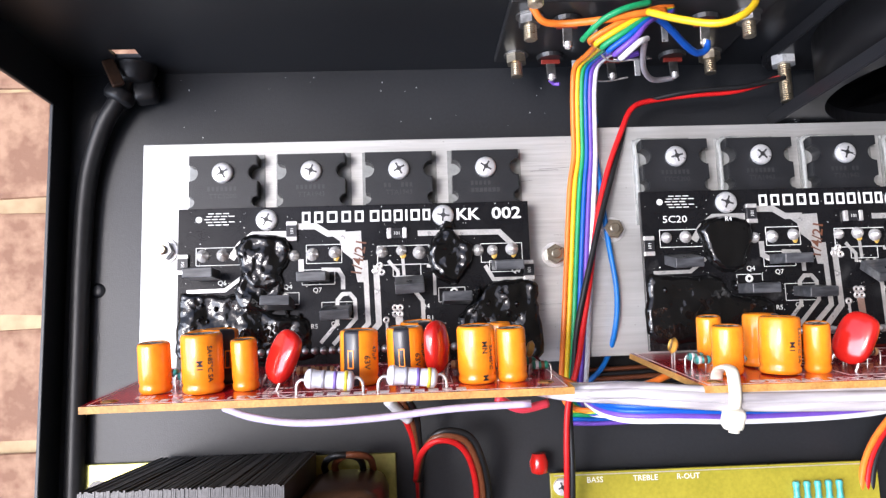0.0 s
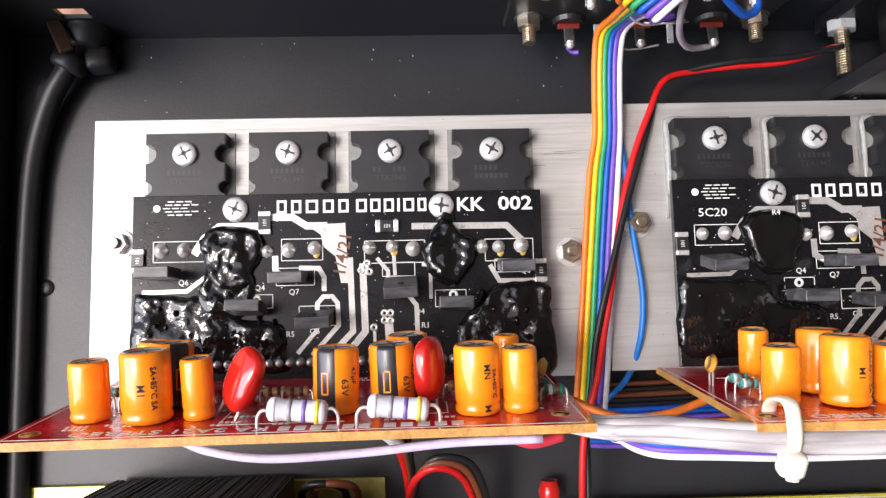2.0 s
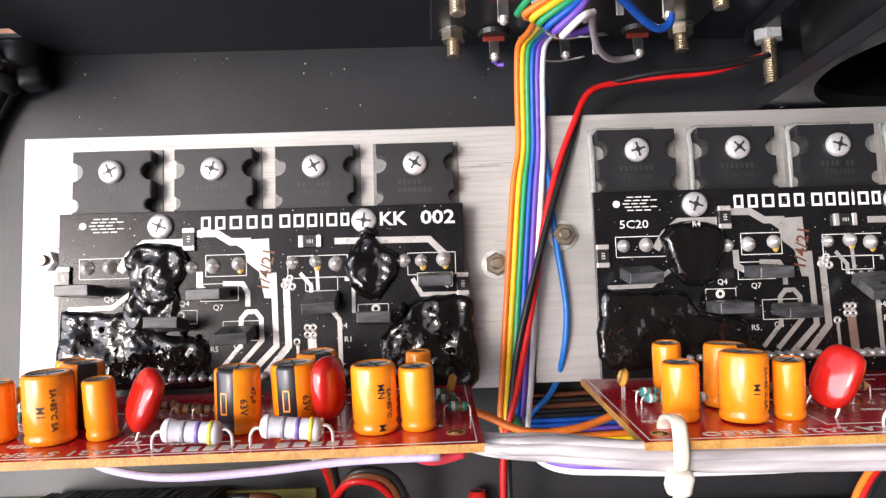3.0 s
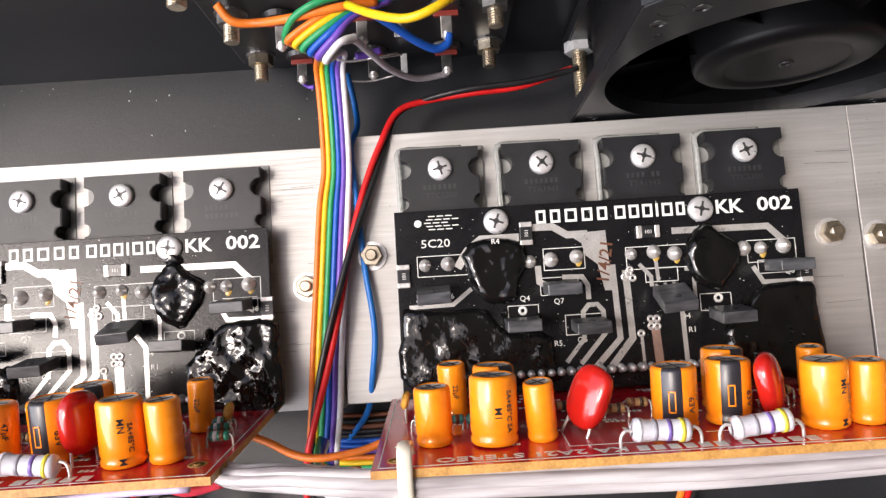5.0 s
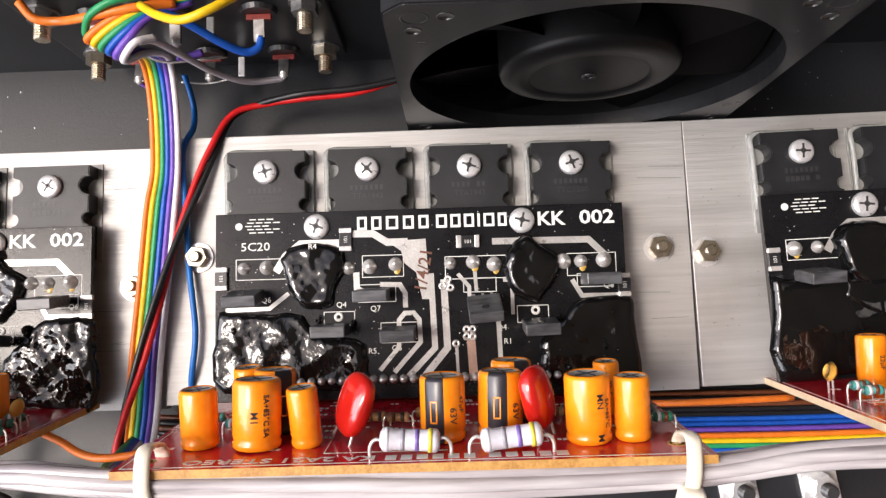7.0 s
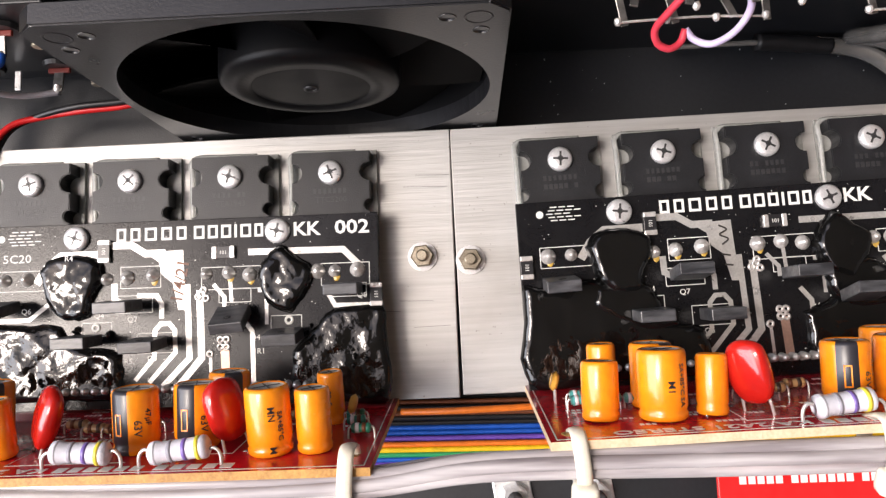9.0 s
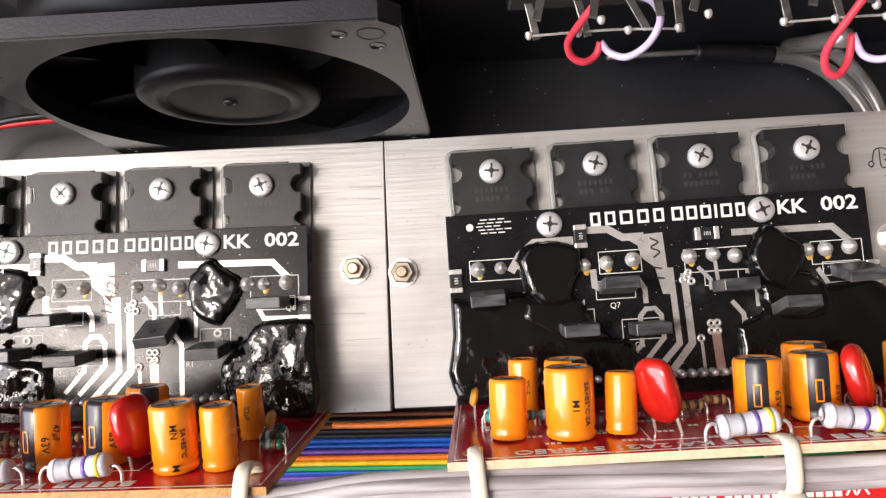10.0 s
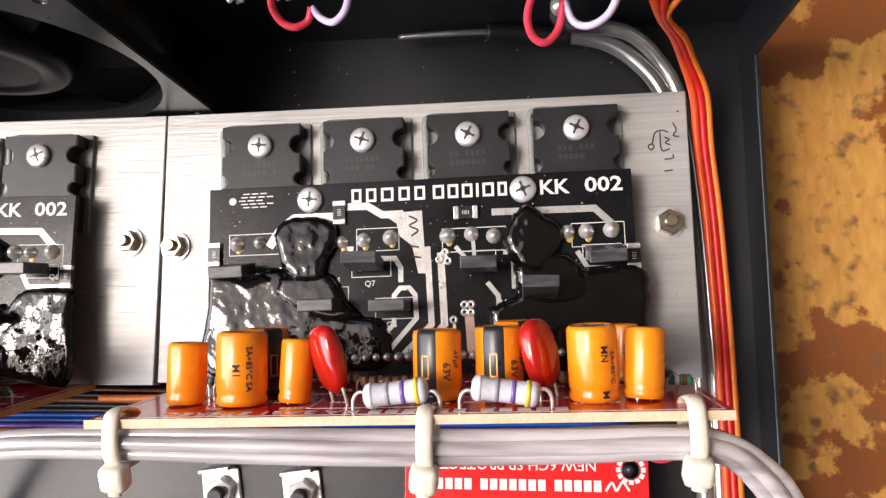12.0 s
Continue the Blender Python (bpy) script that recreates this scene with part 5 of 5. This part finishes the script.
for o, q, rr, ph in ((1.5, 0.4, 1.25, 0.0), (-0.2, 1.2, 1.35, 1.3), (-1.9, 0.2, 1.3, 2.4), (0.9, -2.6, 1.3, 3.6), (-1.3, -2.6, 1.25, 5.0)):
    line = [(84, -52.4, 26), (96, -53.2, 42), (105, -54.4, 56), (118, -54.6, 60.5), (134, -56.2, 61.5), (151, -57.0, 61), (175, -57.2, 61), (200, -57.6, 61), (240, -57.0, 61), (262, -54.8, 61), (281, -54.4, 61), (310, -54.4, 61), (335, -54.2, 61),
            (361, -53.6, 60.5), (378, -53.0, 60), (387, -53.8, 59), (393, -57.5, 57), (398, -64, 55), (401, -76, 52), (402, -98, 47)]
    pts = [(x + o * 0.9 * max(0, x - 384) / 12, y + o * (1 if x > 110 else 0.6) + 0.35 * math.sin(x * 0.045 + ph), z + q + 0.3 * math.cos(x * 0.06 + ph)) for x, y, z in line]
    part("cable", tube(pts, rr, 12, 6), CLEAR, bundle, "clear jacketed cable", smooth=True)


def cable_tie(x, y, lean):
    t = empty("cable_tie", "white nylon cable tie round a board edge and the cables", "cable tie", group="cable ties along the boards")
    t.matrix_world = place(x, y, 60, 0, 0, lean)
    loop = [(0, 4.4, -3.0), (0, 4.8, 1.0), (0, 3.9, 3.5), (0, 1.0, 4.3), (0, -2.4, 4.2), (0, -4.8, 2.6), (0, -5.2, 0), (0, -4.2, -4.2), (0, -1.0, -5.6), (0, 2.6, -5.2), (0, 4.4, -3.0)]
    part("strap", tube(loop, 1.0, 10, 6, flat=(0.6, 1.5)), NYLON, t, smooth=True)
    head = cuboid(-2.4, 2.4, -2.5, 2.3, -1.9, 1.9, 1.0)
    part("tie_head", put(head, at(-0.2, -6.6, 2.6, 24, 0, -6)), NYLON, t, smooth=True)
    part("tail", tube([(0, -7.6, 2.4), (-0.2, -9.0, 2.7), (-0.3, -9.8, 2.6)], 1.0, 8, 3, flat=(1.3, 0.7)), NYLON, t, smooth=True)


for x, y, lean in ((140.0, -54.4, 0), (240.0, -55.0, -4), (283.0, -53.4, 5), (338.0, -52.6, 0), (382.3, -50.6, 2)):
    cable_tie(x, y, lean)

# ---- in front of the boards: transformer, wires, small boards ----
tr = empty("mains_transformer", "steel-laminated mains transformer on a yellow zinc bracket", "transformer")
for i in range(95):
    x = -10 + i * 0.5
    part("lamination", cuboid(x, x + 0.45, -128 - 0.25 * (i % 3), -73.4 - random.Random(i).uniform(0, 0.6), ZF + 3, 50 - random.Random(i + 7).uniform(0, 0.25)), LAMINATION, tr)
part("bracket", cuboid(-36, 62, -126, -75.0, ZF, ZF + 1.8, 0.3), YELLOW_ZINC, tr, "yellow zinc-plated mounting bracket")
part("bracket_slot", put(lathe([(0, 0), (3.2, 0), (3.2, 0.06), (0, 0.06)], 18), at(-29, -83, ZF + 1.8)), CHIP, tr)
part("coil", cuboid(37.6, 60, -122, -78, ZF + 6, 40, 5), COIL, tr, "dark varnished coil", smooth=True)
for s, c in ((0, "black"), (3, "brown")):
    part("coil_lead", tube([(42 + s, -80, 2), (41.5 + s, -76, 6), (45 + s, -72.8, 11), (51 + s, -73.4, 10), (52.5 + s, -77, 4), (52 + s, -82, 0)], 1.0, 10), WIRE[c], tr, c + " coil lead", smooth=True)
for o, c in ((0, "red"), (1.9, "brown"), (3.6, "black")):
    wire("looped_lead", [(63 + o, -57, 20), (65 + o, -62, 13), (67.5 + o * 0.5, -69, 8), (68.5 + o * 0.3, -78, 2), (69, -92, -6)], 0.95, WIRE[c], c + " lead coming off a driver board")
    wire("looped_lead", [(68 + o * 0.2, -82, 2), (69.5 + o * 0.4, -74 + o * 0.4, 9), (74 + o * 0.4, -69.5 + o * 0.7, 13), (80 + o, -70.5 + o * 0.6, 12), (84 + o, -76, 8), (86 + o, -86, 2), (86 + o, -100, -4)], 0.95, WIRE[c], c + " lead looping over towards the coil")
wire("white_sleeve", [(61, -57, 22), (64, -60.5, 18), (66.5, -63, 15)], 1.5, WIRE["white"], "white heat-shrink sleeve on a lead")
wire("lilac_wire", [(22, -56, 44), (30, -58.2, 48), (42, -59.8, 49), (60, -59.2, 49), (78, -57.6, 50), (96, -57.0, 52)], 0.9, WIRE["lilac"], "lilac wire sagging under the driver board")
wire("pink_wire", [(88, -55.5, 50), (94, -58.4, 48), (101, -57.5, 46)], 1.1, WIRE["pink"], "pink wire end behind the driver board")
wire("red_loop_wire", [(375, -54, 46), (379, -58, 42), (383, -57, 42), (386, -53, 45)], 1.1, WIRE["pink"], "pink wire loop behind the driver board")
for x in (206, 262):
    for o, c in ((0, "orange"), (1.8, "red"), (3.4, "black")):
        if x == 206:
            wire("drooping_lead", [(x + o, -55, 40), (x + 1 + o, -60, 30), (x + 2 + o, -68, 12), (x + 1 + o, -84, -2), (x + o, -110, -6)], 0.95, WIRE[c], c + " lead drooping to the floor pan")
wire("white_sleeve", [(198, -57, 42), (202, -60, 40), (207, -60.5, 38), (210, -58.5, 37)], 1.2, WIRE["white"], "white sleeve on the lead joint")

tone = empty("tone_control_board", "olive-yellow tone control board with white lettering", "circuit board")
part("laminate", cuboid(109.2, 212, -135, -82.4, -4.6, -3.0, 0.15), OLIVE_MASK, tone)
for word, x in (("BASS", 120.4), ("TREBLE", 134.8), ("R-OUT", 148.4)):
    lettering("board_legend", word, 2.4, SILK, tone, at(x, -85.6, -2.97))
screw(tone, 112.6, -86.4, -3.0, 2.7, 20)
for x in (110.5, 209):
    part("standoff", cuboid(x - 1.5 + 2 * (x < 150), x + 1.5, -88, -85, ZF, -4.6), ZINC, tone)
for i in range(5):
    r = part("resistor", put(lathe([(0, -3), (0.8, -3), (1.15, -2.2), (0.9, -1), (0.9, 1), (1.15, 2.2), (0.8, 3), (0, 3)], 12), at(185 + i * 3.4, -90.5, -1.6, 90)), RES_TEAL, tone, "teal resistor", smooth=True)
part("track_line", strip([(110.2, -83.2), (211, -83.2)], 0.3, -3.0, -2.94), TINNED, tone)
cap_red = part("red_cap_bead", put(lathe([(0, -3), (2.2, -2.6), (3, 0), (2.6, 3), (0, 4)], 18), at(106.0, -79.0, -3.5, 90)), FILM_RED, None, smooth=True)
tagged(cap_red, "small red rounded terminal cap beside the tone board", "cap")

prot = empty("protection_board", "bright red speaker protection board with white lettering", "circuit board")
PROT_RED = material("bright_red_mask", (0.72, 0.02, 0.02), (0.6, 0.015, 0.015), 0.2, patch=60, coat=0.3)
part("laminate", cuboid(325.4, 383.5, -110, -62.6, 3.4, 5.0, 0.15), PROT_RED, prot)
lettering("board_legend", "NEW 6CH SP PROTECT", 3.6, SILK, prot, at(371.5, -64.2, 5.04, 0, 0, 180))
bm = bmesh.new()
x = 373.0
for n_chars in (5, 7, 5):
    for i in range(n_chars):
        x -= 2.3
        text_bar(bm, x, -71.4, 1.75, 2.6, 5.0)
    x -= 1.6
tagged(part("printed_legend", bm, SILK, prot, "white printed legend"), kind="stuff")
part("emblem", put(tube([(373.5, -71.2, 5), (375, -69.2, 5), (376, -71, 5), (377.5, -69, 5), (379, -71, 5)], 0.3, 6), Matrix()), SILK, prot)
for i in range(12):
    part("pad_petal", put(cuboid(2.4, 3.4, -0.55, 0.55, 5.0, 5.06), at(379.4, -66.2, 0, 0, 0, 30 * i)), SILK, prot)
part("mounting_hole", put(lathe([(0, 5.02), (1.9, 5.02), (2.1, 5.08), (2.2, 5.0)], 18), at(379.4, -66.2, 0)), CHIP, prot, smooth=True)
for x in (330, 379.4):
    part("standoff", put(hexagon(2.6, 3.4 - ZF), at(x, -66.2 if x > 350 else -100, ZF)), BRASS, prot)


def bracket_nut(x, y):
    t = empty("bracket_with_nut", "bent tinned bracket held by a nut on a bolt", "bracket", group="small brackets on the floor pan")
    t.matrix_world = place(x, y, ZF, 0, 0, 8)
    part("bracket", cuboid(-5.2, 5.2, -7, 4.6, 0, 1.2, 0.4), ZINC, t)
    part("upright", cuboid(-4.2, 4.2, 4.6, 5.6, 0, 5.5, 0.3), ZINC, t)
    part("nut", put(hexagon(3.9, 3.0), at(0, -0.5, 1.2, 8, 4, 14)), ZINC, t)
    part("bolt_end", put(threaded(2.0, 6.5, 0.6), at(0, -0.5, 1.2, 8, 4, 0)), RECESS, t)


bracket_nut(273.7, -74.6)
bracket_nut(295.9, -74.8)

# ---- bricks of the floor beside the stool, laid last ----
for j in range(-7, 7):
    for i in range(-6, 1):
        b = new("brick", brick_shapes[(i * 3 + j * 5) % 4])
        b.parent = ground
        b.location = ((-160 + i * 222 + (j % 2) * 104 + (j * 37 % 11)) * MM, (20 + j * 78) * MM, ((i * 7 + j * 3) % 5 - 2) * 0.8 * MM)
        b.rotation_euler = (0, 0, radians(((i * 5 + j * 11) % 7 - 3) * 0.5))
